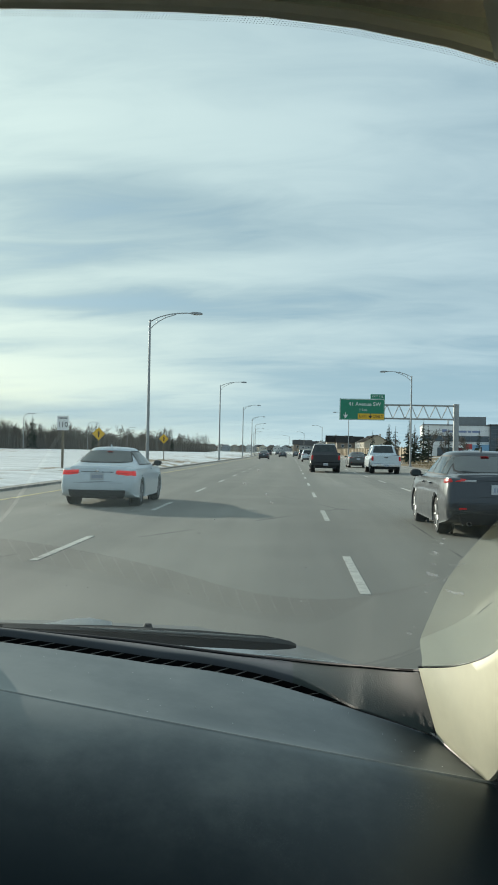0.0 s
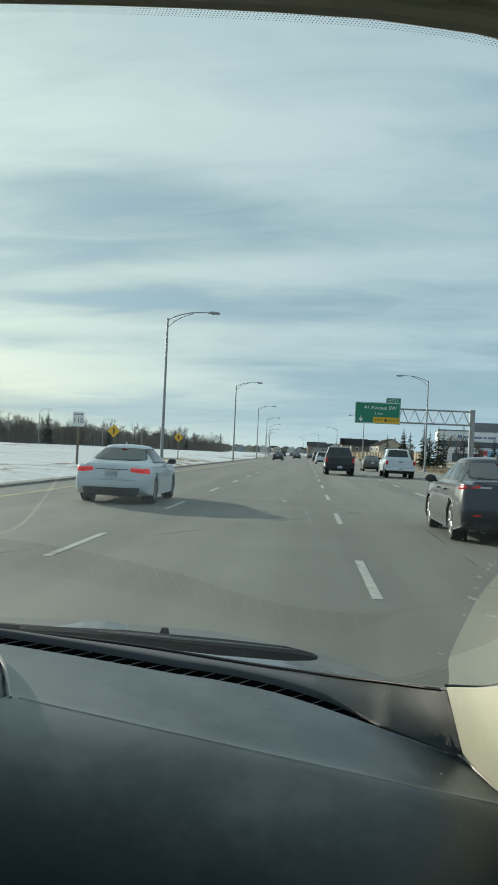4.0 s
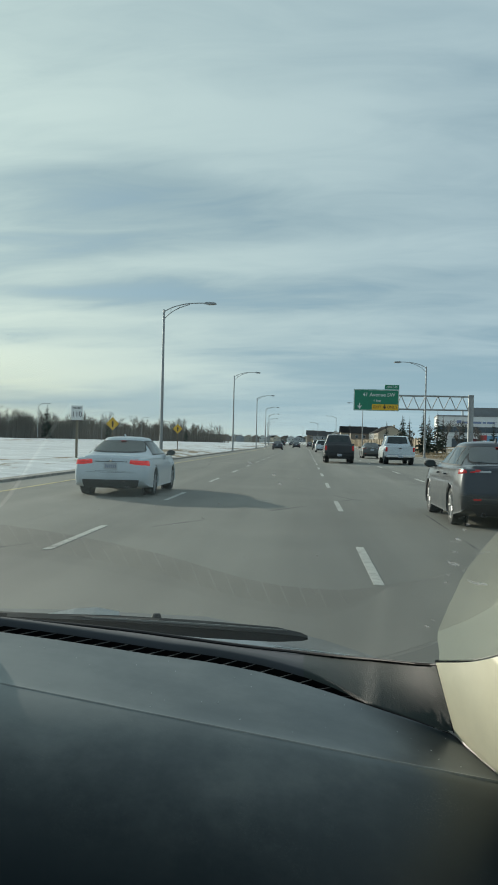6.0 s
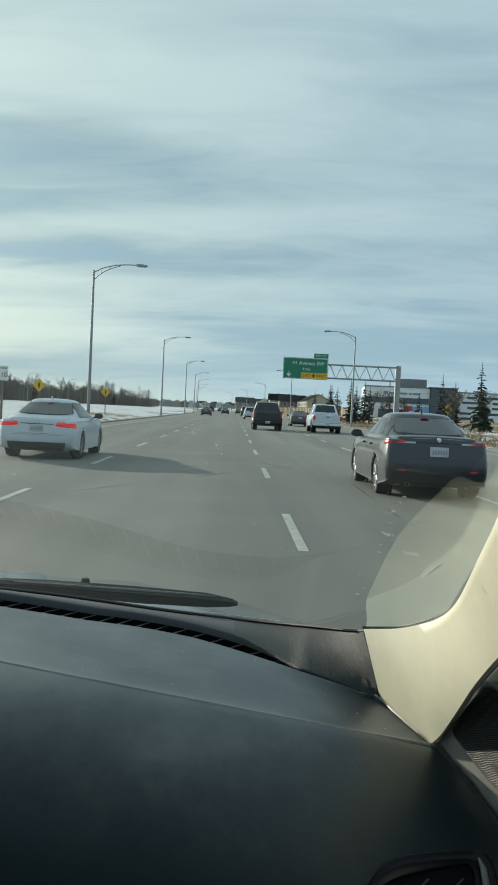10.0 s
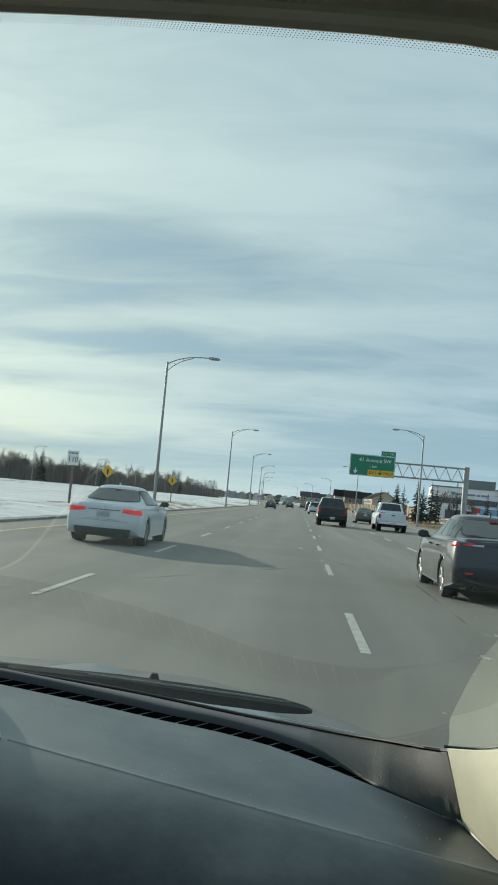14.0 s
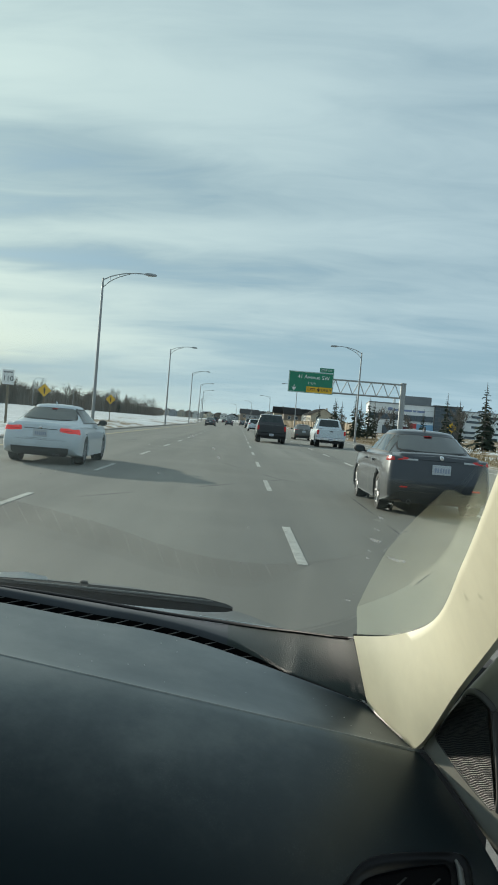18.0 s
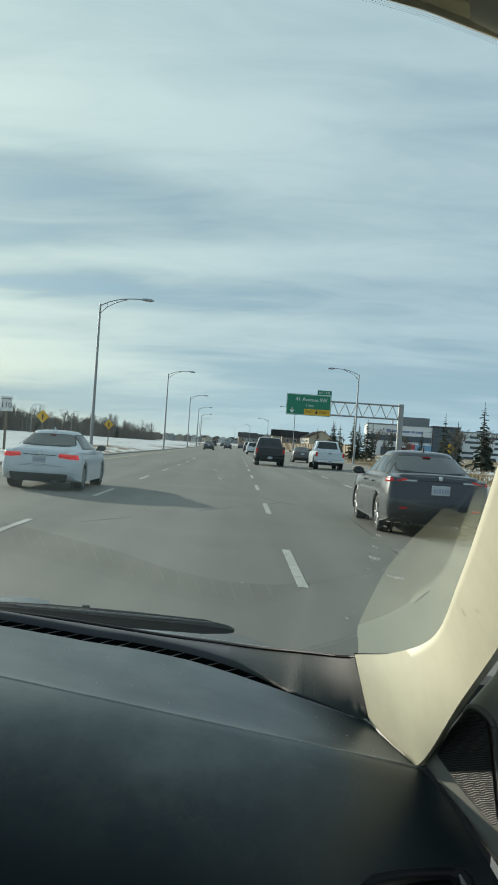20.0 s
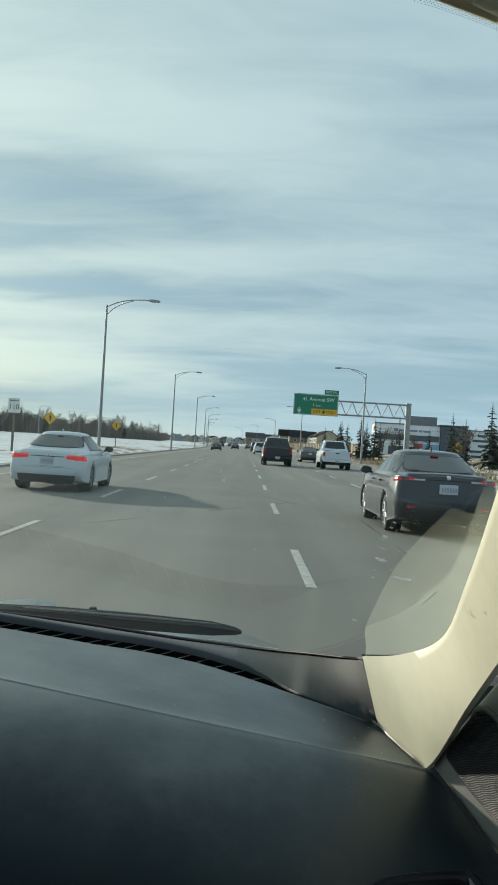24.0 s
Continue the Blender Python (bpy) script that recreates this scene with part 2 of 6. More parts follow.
def salt_material():
    """Dried salt: it scatters the light from both sides."""
    m = bpy.data.materials.new("dried_road_salt")
    m.use_nodes = True
    m.node_tree.nodes.clear()
    n = Nodes(m.node_tree)
    where = n.add("ShaderNodeTexCoord").outputs["Object"]
    c = n.mix(n.noise(where, 500.0), (0.5, 0.5, 0.48, 1), (0.8, 0.8, 0.78, 1))
    film = n.add("ShaderNodeMixShader", {0: 0.6, 1: n.add("ShaderNodeBsdfDiffuse", {"Color": c}).outputs[0], 2: n.add("ShaderNodeBsdfTranslucent", {"Color": c}).outputs[0]})
    thin = n.add("ShaderNodeMixShader", {0: n.math("MULTIPLY", n.noise(where, 300.0), 0.75), 1: n.add("ShaderNodeBsdfTransparent").outputs[0], 2: film.outputs[0]})
    n.tree.links.new(thin.outputs[0], n.add("ShaderNodeOutputMaterial").inputs[0])
    return m


def vinyl_material():
    """Soft dark vinyl, dull when seen straight on and glossy at a flat angle, a little dusty, its brighter level top
    partly painted in.
    """
    m = bpy.data.materials.new("dashboard_vinyl")
    m.use_nodes = True
    m.node_tree.nodes.clear()
    n = Nodes(m.node_tree)
    where = n.add("ShaderNodeTexCoord").outputs["Object"]
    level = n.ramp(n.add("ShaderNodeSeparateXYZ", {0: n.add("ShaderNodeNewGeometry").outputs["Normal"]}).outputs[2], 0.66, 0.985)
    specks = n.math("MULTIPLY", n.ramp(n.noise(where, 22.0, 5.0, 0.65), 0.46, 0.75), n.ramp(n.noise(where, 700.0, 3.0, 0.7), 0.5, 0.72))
    # the film also puts skylight on level and inboard parts into the colour
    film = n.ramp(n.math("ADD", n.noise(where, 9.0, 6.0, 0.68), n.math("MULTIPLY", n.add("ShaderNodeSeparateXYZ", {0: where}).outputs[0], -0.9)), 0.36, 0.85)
    dust_sheen = n.math("MULTIPLY", level, n.math("ADD", n.math("MULTIPLY", specks, 0.4), n.math("MULTIPLY", film, 0.66)))
    base = n.mix(dust_sheen, n.mix(n.noise(where, 14.0), (0.0060, 0.0130, 0.0165, 1), (0.0085, 0.0165, 0.0195, 1)), (0.118, 0.130, 0.122, 1))
    bump = n.add("ShaderNodeBump", {"Strength": 0.06, "Distance": 0.0005, "Height": n.noise(where, 900.0, 3.0)}).outputs[0]
    dull = n.add("ShaderNodeBsdfPrincipled", {"Base Color": base, "Roughness": 0.55, "Specular IOR Level": 0.12, "Normal": bump})
    gloss = n.add("ShaderNodeBsdfGlossy", {"Color": (0.88, 0.94, 0.95, 1), "Roughness": n.math("MULTIPLY_ADD", n.noise(where, 30.0), 0.16, 0.26), "Normal": bump})
    flat = n.math("MULTIPLY", n.math("POWER", n.add("ShaderNodeLayerWeight", {"Blend": 0.5}).outputs["Facing"], 1.5), 0.26)
    mixed = n.add("ShaderNodeMixShader", {0: flat, 1: dull.outputs[0], 2: gloss.outputs[0]})
    n.tree.links.new(mixed.outputs[0], n.add("ShaderNodeOutputMaterial").inputs[0])
    return m


def paint(name, colour, flakes=0.0, gloss=0.6, spec=0.5):
    return material(name, colour, rough=0.34, metal=flakes, vary=0.06, scale=3.0, coat=gloss, spec=spec)


ASPHALT, GROUND = road_material(), ground_material()
LINE = material("road_paint", (0.47, 0.465, 0.42), 0.7, vary=0.3, scale=5, second=(0.25, 0.24, 0.22), second_at=(0.56, 0.64))
YELLOW_LINE = material("yellow_road_paint", (0.55, 0.46, 0.22), 0.7, vary=0.3, scale=4, second=(0.24, 0.22, 0.18), second_at=(0.54, 0.62))
CONCRETE = material("kerb_concrete", (0.30, 0.28, 0.25), 0.85, vary=0.3, scale=2, bump=0.3)
GALV = material("galvanised_steel", (0.30, 0.31, 0.31), 0.5, 0.55, vary=0.15, scale=4)
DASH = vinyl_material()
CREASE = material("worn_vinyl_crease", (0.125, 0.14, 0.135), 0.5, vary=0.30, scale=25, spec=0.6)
PALE_MARK = material("pale_cowl_metal", (0.62, 0.64, 0.63), 0.5, 0.0, vary=0.1, scale=10)
SATIN = material("satin_door_plastic", (0.37, 0.37, 0.32), 0.42, vary=0.08, scale=14)
GLOSSY = material("black_gloss_bezel", (0.006, 0.007, 0.008), 0.38, vary=0.08, scale=14, spec=0.22)
SURROUND = material("satin_grey_plastic", (0.13, 0.13, 0.12), 0.38, vary=0.06, scale=12)
VOID = material("dark_vent_throat", (0.003, 0.003, 0.0035), 0.8, vary=0.2, scale=20, spec=0.1)
COWL = material("cowl_plastic", (0.024, 0.030, 0.036), 0.6, vary=0.15, scale=16, spec=0.4)
GRILLE_RIB = material("grille_rib_plastic", (0.055, 0.058, 0.054), 0.45, vary=0.1, scale=20)
RIB_SHEEN = material("sheen_rib_plastic", (0.062, 0.065, 0.058), 0.42, vary=0.1, scale=20, spec=0.6)
TRIM = material("grained_black_trim", (0.017, 0.026, 0.023), 0.58, vary=0.2, scale=16, bump=0.8, bump_scale=850, depth=0.0008, spec=0.36)
BLACK = material("black_rubber", (0.012, 0.012, 0.012), 0.6, vary=0.2, scale=20)
CREAM = material("cream_pillar_plastic", (0.62, 0.61, 0.45), 0.55, vary=0.05, scale=9, bump=0.08, bump_scale=700, depth=0.0005)
LINING = material("beige_headliner_cloth", (0.60, 0.54, 0.42), 0.95, vary=0.10, scale=30, bump=0.3, bump_scale=900, depth=0.001)
PALE_TRIM = material("pale_grey_trim_edge", (0.34, 0.33, 0.30), 0.42, vary=0.1, scale=12)
CABIN = material("cabin_cloth", (0.035, 0.034, 0.032), 0.9, vary=0.15, scale=12)
DIRT = salt_material()
SHIELD = pane_material("windshield_glass", (0.868, 0.93, 0.912), 1.5)


# ---- building blocks ----
def part(name, bm, mat, parent=None, label="", smooth=False):
    """Links a bmesh as one mesh object under a thing or a part."""
    bmesh.ops.recalc_face_normals(bm, faces=bm.faces)
    me = bpy.data.meshes.new(name)
    bm.to_mesh(me)
    bm.free()
    if smooth:
        for p in me.polygons:
            p.use_smooth = True
        me.set_sharp_from_angle(angle=radians(smooth if smooth is not True else 40))
    me.materials.append(mat)
    ob = new(name, me)
    if parent:
        ob.parent = parent
    if label:
        tagged(ob, label)
    return ob


def thing(name, label, category, group="", kind="", at=None):
    ob = tagged(new(name), label, category, group, kind)
    if at is not None:
        ob.matrix_basis = at
    return ob


def box(bm, x0, x1, y0, y1, z0, z1, bevel=0.0):
    made = bmesh.ops.create_cube(bm, size=1.0, matrix=Matrix.Translation(((x0 + x1) / 2, (y0 + y1) / 2, (z0 + z1) / 2)) @ Matrix.Diagonal((abs(x1 - x0), abs(y1 - y0), abs(z1 - z0), 1)))
    if bevel:
        edges = list({e for v in made["verts"] for e in v.link_edges})
        bmesh.ops.bevel(bm, geom=edges, offset=bevel, segments=2, affect="EDGES", profile=0.5)
    return bm


def boxed(x0, x1, y0, y1, z0, z1, bevel=0.0):
    return box(bmesh.new(), x0, x1, y0, y1, z0, z1, bevel)


def sheet(bm, rows, closed=False):
    """A skin over rows of points, all rows of one length; closed joins the last point of each row to its first."""
    grid = [[bm.verts.new(p) for p in row] for row in rows]
    count = len(rows[0])
    for a, b in zip(grid, grid[1:]):
        for i in range(count if closed else count - 1):
            j = (i + 1) % count
            try:
                bm.faces.new((a[i], a[j], b[j], b[i]))
            except ValueError:
                pass
    return grid


def tube(bm, points, radii, sides=10, caps=True):
    """A round bar along points; radii: one number or one for each point."""
    points = [Vector(p) for p in points]
    radii = radii if isinstance(radii, (list, tuple)) else [radii] * len(points)
    rings = []
    for i, p in enumerate(points):
        along = (points[min(i + 1, len(points) - 1)] - points[max(i - 1, 0)]).normalized()
        side = along.cross(Vector((0, 0, 1)) if abs(along.z) < 0.9 else Vector((0, 1, 0))).normalized()
        over = side.cross(along)
        rings.append([p + (side * math.cos(k * 2 * math.pi / sides) + over * math.sin(k * 2 * math.pi / sides)) * radii[i] for k in range(sides)])
    grid = sheet(bm, rings, True)
    if caps:
        bm.faces.new(grid[0][::-1])
        bm.faces.new(grid[-1])
    return bm


def lathe(bm, profile, axis="x", at=(0, 0, 0), sides=28):
    """Turns (radius, along) pairs round an axis."""
    rows = []
    for k in range(sides):
        a = 2 * math.pi * k / sides
        row = []
        for r, h in profile:
            c, s = r * math.cos(a), r * math.sin(a)
            p = {"x": (h, c, s), "y": (c, h, s), "z": (c, s, h)}[axis]
            row.append(Vector(at) + Vector(p))
        rows.append(row)
    rows.append(rows[0])
    sheet(bm, rows)
    bmesh.ops.remove_doubles(bm, verts=bm.verts, dist=1e-5)
    return bm


def prism(bm, outline, lo, hi, axis="x"):
    """A flat outline of (a, b) pairs pushed from lo to hi along an axis."""
    def place(a, b, h):
        return {"x": (h, a, b), "y": (a, h, b), "z": (a, b, h)}[axis]
    first, last = ([bm.verts.new(place(a, b, h)) for a, b in outline] for h in (lo, hi))
    n = len(outline)
    bm.faces.new(first[::-1])
    bm.faces.new(last)
    for i in range(n):
        j = (i + 1) % n
        bm.faces.new((first[i], first[j], last[j], last[i]))
    return bm


def spline(points, steps):
    """A smooth line through points (Catmull-Rom)."""
    p = [Vector(q) for q in points]
    p = [p[0] * 2 - p[1]] + p + [p[-1] * 2 - p[-2]]
    out = []
    for i in range(1, len(p) - 2):
        for k in range(steps):
            t = k / steps
            out.append(0.5 * (2 * p[i] + (p[i + 1] - p[i - 1]) * t + (2 * p[i - 1] - 5 * p[i] + 4 * p[i + 1] - p[i + 2]) * t * t + (3 * p[i] - p[i - 1] - 3 * p[i + 1] + p[i + 2]) * t ** 3))
    return out + [p[-2]]


def resample(points, count):
    points = [Vector(p) for p in points]
    run = [0.0]
    for a, b in zip(points, points[1:]):
        run.append(run[-1] + (b - a).length)
    out, j = [], 0
    for k in range(count):
        d = run[-1] * k / (count - 1)
        while j < len(run) - 2 and run[j + 1] < d:
            j += 1
        t = (d - run[j]) / max(run[j + 1] - run[j], 1e-9)
        out.append(points[j].lerp(points[j + 1], min(max(t, 0), 1)))
    return out


def words(text, size, mat, parent, at, name="lettering", label="", depth=0.004):
    """Raised writing in the built-in font, made into a mesh; centred at a pose."""
    curve = bpy.data.curves.new(name, "FONT")
    curve.body, curve.size, curve.align_x, curve.align_y, curve.extrude = text, size, "CENTER", "CENTER", depth
    tmp = bpy.data.objects.new(name, curve)
    scene.collection.objects.link(tmp)
    me = bpy.data.meshes.new_from_object(tmp.evaluated_get(bpy.context.evaluated_depsgraph_get()))
    bpy.data.objects.remove(tmp)
    me.name = name
    me.transform(at)
    me.materials.clear()
    me.materials.append(mat)
    ob = new(name, me)
    ob.parent = parent
    return tagged(ob, label)


# ---- the ground and the road ----
def bend(y):
    """How far the road has swung to the left at the distance y."""
    return -0.00011 * max(0.0, y - 140) ** 2 if y < 600 else -0.00011 * 460 ** 2 - 0.1012 * (y - 600)


def stations(y0, y1, step=6.0):
    n = max(1, round((y1 - y0) / step))
    return [y0 + (y1 - y0) * i / n for i in range(n + 1)]


def strip(x0, x1, y0, y1, z0, z1, bm=None, step=6.0):
    """A slab that follows the road."""
    bm = bm or bmesh.new()
    rows = [[(x0 + bend(y), y, z0), (x0 + bend(y), y, z1), (x1 + bend(y), y, z1), (x1 + bend(y), y, z0)] for y in stations(y0, y1, step)]
    grid = sheet(bm, rows, True)
    bm.faces.new(grid[0])
    bm.faces.new(grid[-1][::-1])
    return bm


LEFT_EDGE, RIGHT_EDGE = -8.7, 11.9


def make_ground():
    bm = bmesh.new()
    xs = [-4000, -1500, -600, -300, -200] + [-150 + 5 * i for i in range(24)] + [-30 + 1.5 * i for i in range(14)] + [LEFT_EDGE - 0.4, LEFT_EDGE, RIGHT_EDGE, RIGHT_EDGE + 0.5] + [13 + 1.5 * i for i in range(14)] + [36 + 6 * i for i in range(20)] + [180, 300, 600, 1500, 4000]
    ys = [-400, -150, -60] + [-30 + 4 * i for i in range(58)] + [206 + 10 * i for i in range(30)] + [560, 700, 900, 1300, 2000, 3200, 4600]
    rows = []
    for y in ys:
        row = []
        for x in xs:
            z = -0.12
            if x < LEFT_EDGE - 1:
                off = LEFT_EDGE - 1 - x
                z = 0.10 * min(off / 6, 1) + 0.016 * min(off, 60) * 0.6 + 0.22 * noise.noise((x * 0.11, y * 0.05, 0)) * min(off / 8, 1)
                if off > 300:
                    z = 0.6
            elif x > RIGHT_EDGE + 0.6:
                off = x - RIGHT_EDGE - 0.6
                z = -0.10 + 0.028 * min(off, 45) + 0.18 * noise.noise((x * 0.16, y * 0.09, 3)) * min(off / 5, 1) + 0.10 * noise.noise((x * 0.6, y * 0.4, 5)) * min(off / 3, 1)
                if off > 300:
                    z = 0.6
            row.append((x + bend(y), y, z))
        rows.append(row)
    sheet(bm, rows)
    tagged(part("ground", bm, GROUND, smooth=60), "snow-covered verge and field with dry brown grass", "ground", kind="structure")
    tagged(part("road", strip(LEFT_EDGE, RIGHT_EDGE, -60, 760, -0.3, 0.0), ASPHALT), "grey worn asphalt of a wide four-lane highway", "road", kind="structure")
    tagged(part("kerb", strip(LEFT_EDGE - 0.45, LEFT_EDGE, -60, 760, -0.3, 0.07), CONCRETE), "low dirty concrete kerb beside the snowy verge", "kerb", kind="structure")
    tagged(part("gravel_shoulder", strip(RIGHT_EDGE, RIGHT_EDGE + 0.9, -60, 760, -0.3, -0.03), CONCRETE), "narrow gravel shoulder along the asphalt", "shoulder", kind="structure")
    marks = tagged(new("lane_markings"), "worn white dashed lane lines on asphalt", "road marking", kind="structure")
    for x, phase in ((-3.05, 1.4), (0.75, 8.7), (4.4, 5.2), (7.95, 2.9)):
        y = phase - 18.4
        while y < 330:
            part("dash_line", strip(x - 0.052, x + 0.052, y, y + 3.1, -0.01, 0.005), LINE, marks)
            y += 9.2
    part("edge_line", strip(-7.35, -7.23, -40, 700, -0.01, 0.005), YELLOW_LINE, marks, "faded yellow edge line")
    part("edge_line", strip(10.55, 10.67, -40, 700, -0.01, 0.005), LINE, marks, "faded white edge line")


make_ground()


# ---- the car that the camera rides in ----
LIFT = 0.16
EYE = Vector((0, -0.01, 1.2))


def toward(across, rise, ahead):
    """A point at a distance ahead of the seat, in the direction (across, rise) for one metre ahead."""
    d = ahead + 0.01
    return Vector((EYE.x + across * d, ahead, EYE.z + rise * d + LIFT))


def lifted(*p):
    return Vector((p[0], p[1], p[2] + LIFT))


def shield_height(x, y, flat=0.0):
    """The inner face of the windshield: raked, flatter at the top, curving back at its sides; flat lessens that."""
    return 1.379 - 0.30 * y - 0.078 * y * y - 0.26 * max(0.0, x + 0.45) ** 2 + flat * max(0.0, x - 0.01) ** 2 + LIFT


def on_shield(p, flat=0.0):
    """Slides a point along the line of sight until it lies on the windshield."""
    eye = EYE + Vector((0, 0, LIFT))
    lo, hi = 0.02, 6.0
    d = p - eye
    for _ in range(50):
        m = (lo + hi) / 2
        q = eye + d * m
        if q.z < shield_height(q.x, q.y, flat):
            lo = m
        else:
            hi = m
    return eye + d * lo


def dash_height(x, y=0.6):
    return 0.9815 - 0.15 * x - 0.10 * x * x + 0.005 * min(1.0, max(0.0, (y - 0.69) / 0.07)) * min(1.0, max(0.0, (x + 0.12) / 0.1))


def make_cabin():
    cabin = thing("car_interior", "dark dashboard, cream pillar and windshield of a moving car", "car interior", at=Matrix.Identity(4))
    # windshield outline
    base = [lifted(-1.0, 1.02, 1.01), lifted(-0.6, 1.0, 1.005), lifted(-0.318, 0.972, 1.0), lifted(-0.184, 0.940, 1.0), lifted(-0.057, 0.888, 1.0),
            lifted(0.033, 0.855, 1.001), lifted(0.080, 0.815, 1.008), lifted(0.116, 0.768, 1.017), lifted(0.146, 0.722, 1.031), lifted(0.172, 0.692, 1.052)]
    header = [lifted(-1.0, 0.150, 1.2792), lifted(-0.5, 0.150, 1.2812), lifted(-0.25, 0.147, 1.2827), lifted(-0.12, 0.145, 1.2832), lifted(-0.05, 0.1435, 1.2837), lifted(0.0, 0.1445, 1.2832),
              toward(0.16, 0.5160, 0.147), toward(0.28, 0.4870, 0.152), toward(0.35, 0.4580, 0.160), toward(0.402, 0.4130, 0.175)]
    side = [toward(0.414, 0.308, 0.22), toward(0.378, 0.16, 0.31), toward(0.335, 0.04, 0.40), toward(0.301, -0.067, 0.50), toward(0.274, -0.145, 0.59), lifted(0.172, 0.692, 1.052)]
    base, header, side = ([on_shield(p) for p in line] for line in (base, header, side))
    bottom = resample(spline(base, 6), 48)
    top = resample(spline(header + side, 6), 48)
    bm = bmesh.new()
    eye = EYE + Vector((0, 0, LIFT))

    def bearing(p):
        d = p - eye
        return Vector((d.x / d.y, 1.0, d.z / d.y))
    sheet(bm, [[on_shield(eye + bearing(a).lerp(bearing(b), k / 20), 0.9) for a, b in zip(bottom, top)] for k in range(22)])
    glass = part("windshield", bm, SHIELD, cabin, "clear windshield, slightly dirty", smooth=80)
    glass.visible_shadow = False
    if glass.data.polygons[200].normal.y > 0:
        glass.data.flip_normals()
    # black seal along the foot of the glass
    foot = resample(spline([eye + (p - eye) * (1 + 0.045 * w) for p, w in zip(base, (1, 1, 1, 1, 1, 1, 0.7, 0.35, 0.1, 0))], 8), 50)
    part("windshield_seal", tube(bmesh.new(), [p + Vector((0, -0.002, -0.0012)) for p in foot], [0.0019 - 0.0015 * max(0.0, (i - 34) / 15) for i in range(50)], 8), BLACK, cabin, smooth=True)

    # dashboard: level top as far as a crease, then rolling down towards the seats
    right = [(0.94, 0.075), (0.90, 0.085), (0.86, 0.095), (0.80, 0.112), (0.752, 0.133), (0.712, 0.147), (0.676, 0.161), (0.64, 0.178), (0.60, 0.198), (0.56, 0.216), (0.52, 0.232), (0.48, 0.246), (0.45, 0.256)]

    def right_at(y):
        for (ya, xa), (yb, xb) in zip(right, right[1:]):
            if yb <= y <= ya:
                return xa + (xb - xa) * (ya - y) / (ya - yb)
        return right[0][1] if y > right[0][0] else right[-1][1]

    def crease(x):
        return min(0.76, 0.664 + 0.9 * (x - 0.02) ** 2 * (0.5 if x > 0 else 0.35))

    roll = [(0.0, 0.0), (0.005, 0.0002), (0.012, 0.0010), (0.025, 0.0036), (0.045, 0.0092), (0.065, 0.0165), (0.085, 0.026), (0.115, 0.044), (0.15, 0.075), (0.18, 0.115), (0.20, 0.17), (0.21, 0.26), (0.21, 0.5)]

    def ease(x, d):
        """How much of the roll's drop is reached: later towards the middle of the car, sooner at its side."""
        k = min(1.0, max(0.0, (0.02 - x) / 0.20))
        steep = min(1.0, max(0.0, (x - 0.0) / 0.09))
        return 1.0 + (0.7 * steep - 0.85 * k) * max(0.0, 1.0 - d / 0.155)

    def vent_y(x):
        if x > 0.0665:
            return 0.783 - (x - 0.0665) * 0.487
        return 0.836 - 0.053 * (max(0.0, x + 0.09) / 0.1565) ** 1.6

    bm = bmesh.new()
    rows = []
    for k in range(81):
        u = k / 80
        row = []
        for step in (0.006, 0.28, 0.55, 0.8, 0.90, 0.945, 0.975, 0.992):
            row.append(("flat", step))
        row += [("roll", d) for d in roll]
        pts = []
        for kind, v in row:
            x = -1.4 + u * 1.6
            for _ in range(6):
                y = vent_y(x) + (crease(x) - vent_y(x)) * v if kind == "flat" else crease(x) - v[0]
                x = -1.4 + u * (right_at(y) + 1.4)
            drop = 0.0 if kind == "flat" else v[1] * ease(x, v[0])
            fade = min(1.0, max(0.0, (right_at(y) - x) / 0.06))
            rise = 0.0011 * max(0.0, (v - 0.86) / 0.14) ** 2 if kind == "flat" else 0.0011 * max(0.0, 1 - v[0] / 0.045)
            pts.append(lifted(x, y, dash_height(x, y) - drop + rise * fade))
        rows.append(pts)
    sheet(bm, rows)
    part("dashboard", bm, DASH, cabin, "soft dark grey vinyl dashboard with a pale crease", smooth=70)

    # a paler strip paints in the highlight along the crease
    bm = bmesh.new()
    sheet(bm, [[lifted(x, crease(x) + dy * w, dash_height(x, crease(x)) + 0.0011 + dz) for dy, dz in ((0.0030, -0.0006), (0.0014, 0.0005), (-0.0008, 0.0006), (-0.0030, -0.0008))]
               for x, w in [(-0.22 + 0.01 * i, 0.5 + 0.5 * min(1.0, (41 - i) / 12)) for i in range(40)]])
    part("dash_crease", bm, CREASE, cabin, "pale painted highlight along the vinyl crease", smooth=True)

    def dash_skin(x, y, out=0.0):
        """A point on the rolled face of the dashboard, raised by out."""
        d, drop = crease(x) - y, 0.0
        for (da, za), (db, zb) in zip(roll, roll[1:]):
            if da <= d <= db:
                drop = za + (zb - za) * (d - da) / max(db - da, 1e-6)
        return lifted(x, y, dash_height(x, y) - drop * ease(x, d)) + Vector((0, -0.5, 0.86)) * out

    # bright specks of grit on the vinyl
    rng = random.Random(17)
    bm = bmesh.new()
    for _ in range(30):
        x = rng.uniform(-0.24, 0.13)
        y, r = rng.uniform(crease(x) + 0.01, vent_y(x) - 0.01), rng.uniform(0.00025, 0.00055)
        bmesh.ops.create_icosphere(bm, subdivisions=1, radius=r, matrix=Matrix.Translation(lifted(x, y, dash_height(x, y) + r * 0.4)))
    tagged(part("grit", bm, PALE_MARK, cabin, "few pale specks of grit"), kind="stuff")

    # defroster slot: a dark channel with thin pale slats, between the dashboard and the cowl trim
    def slot(x, far):
        taper = min(1.0, max(0.0, (0.0685 - x) / 0.045)) ** 0.6
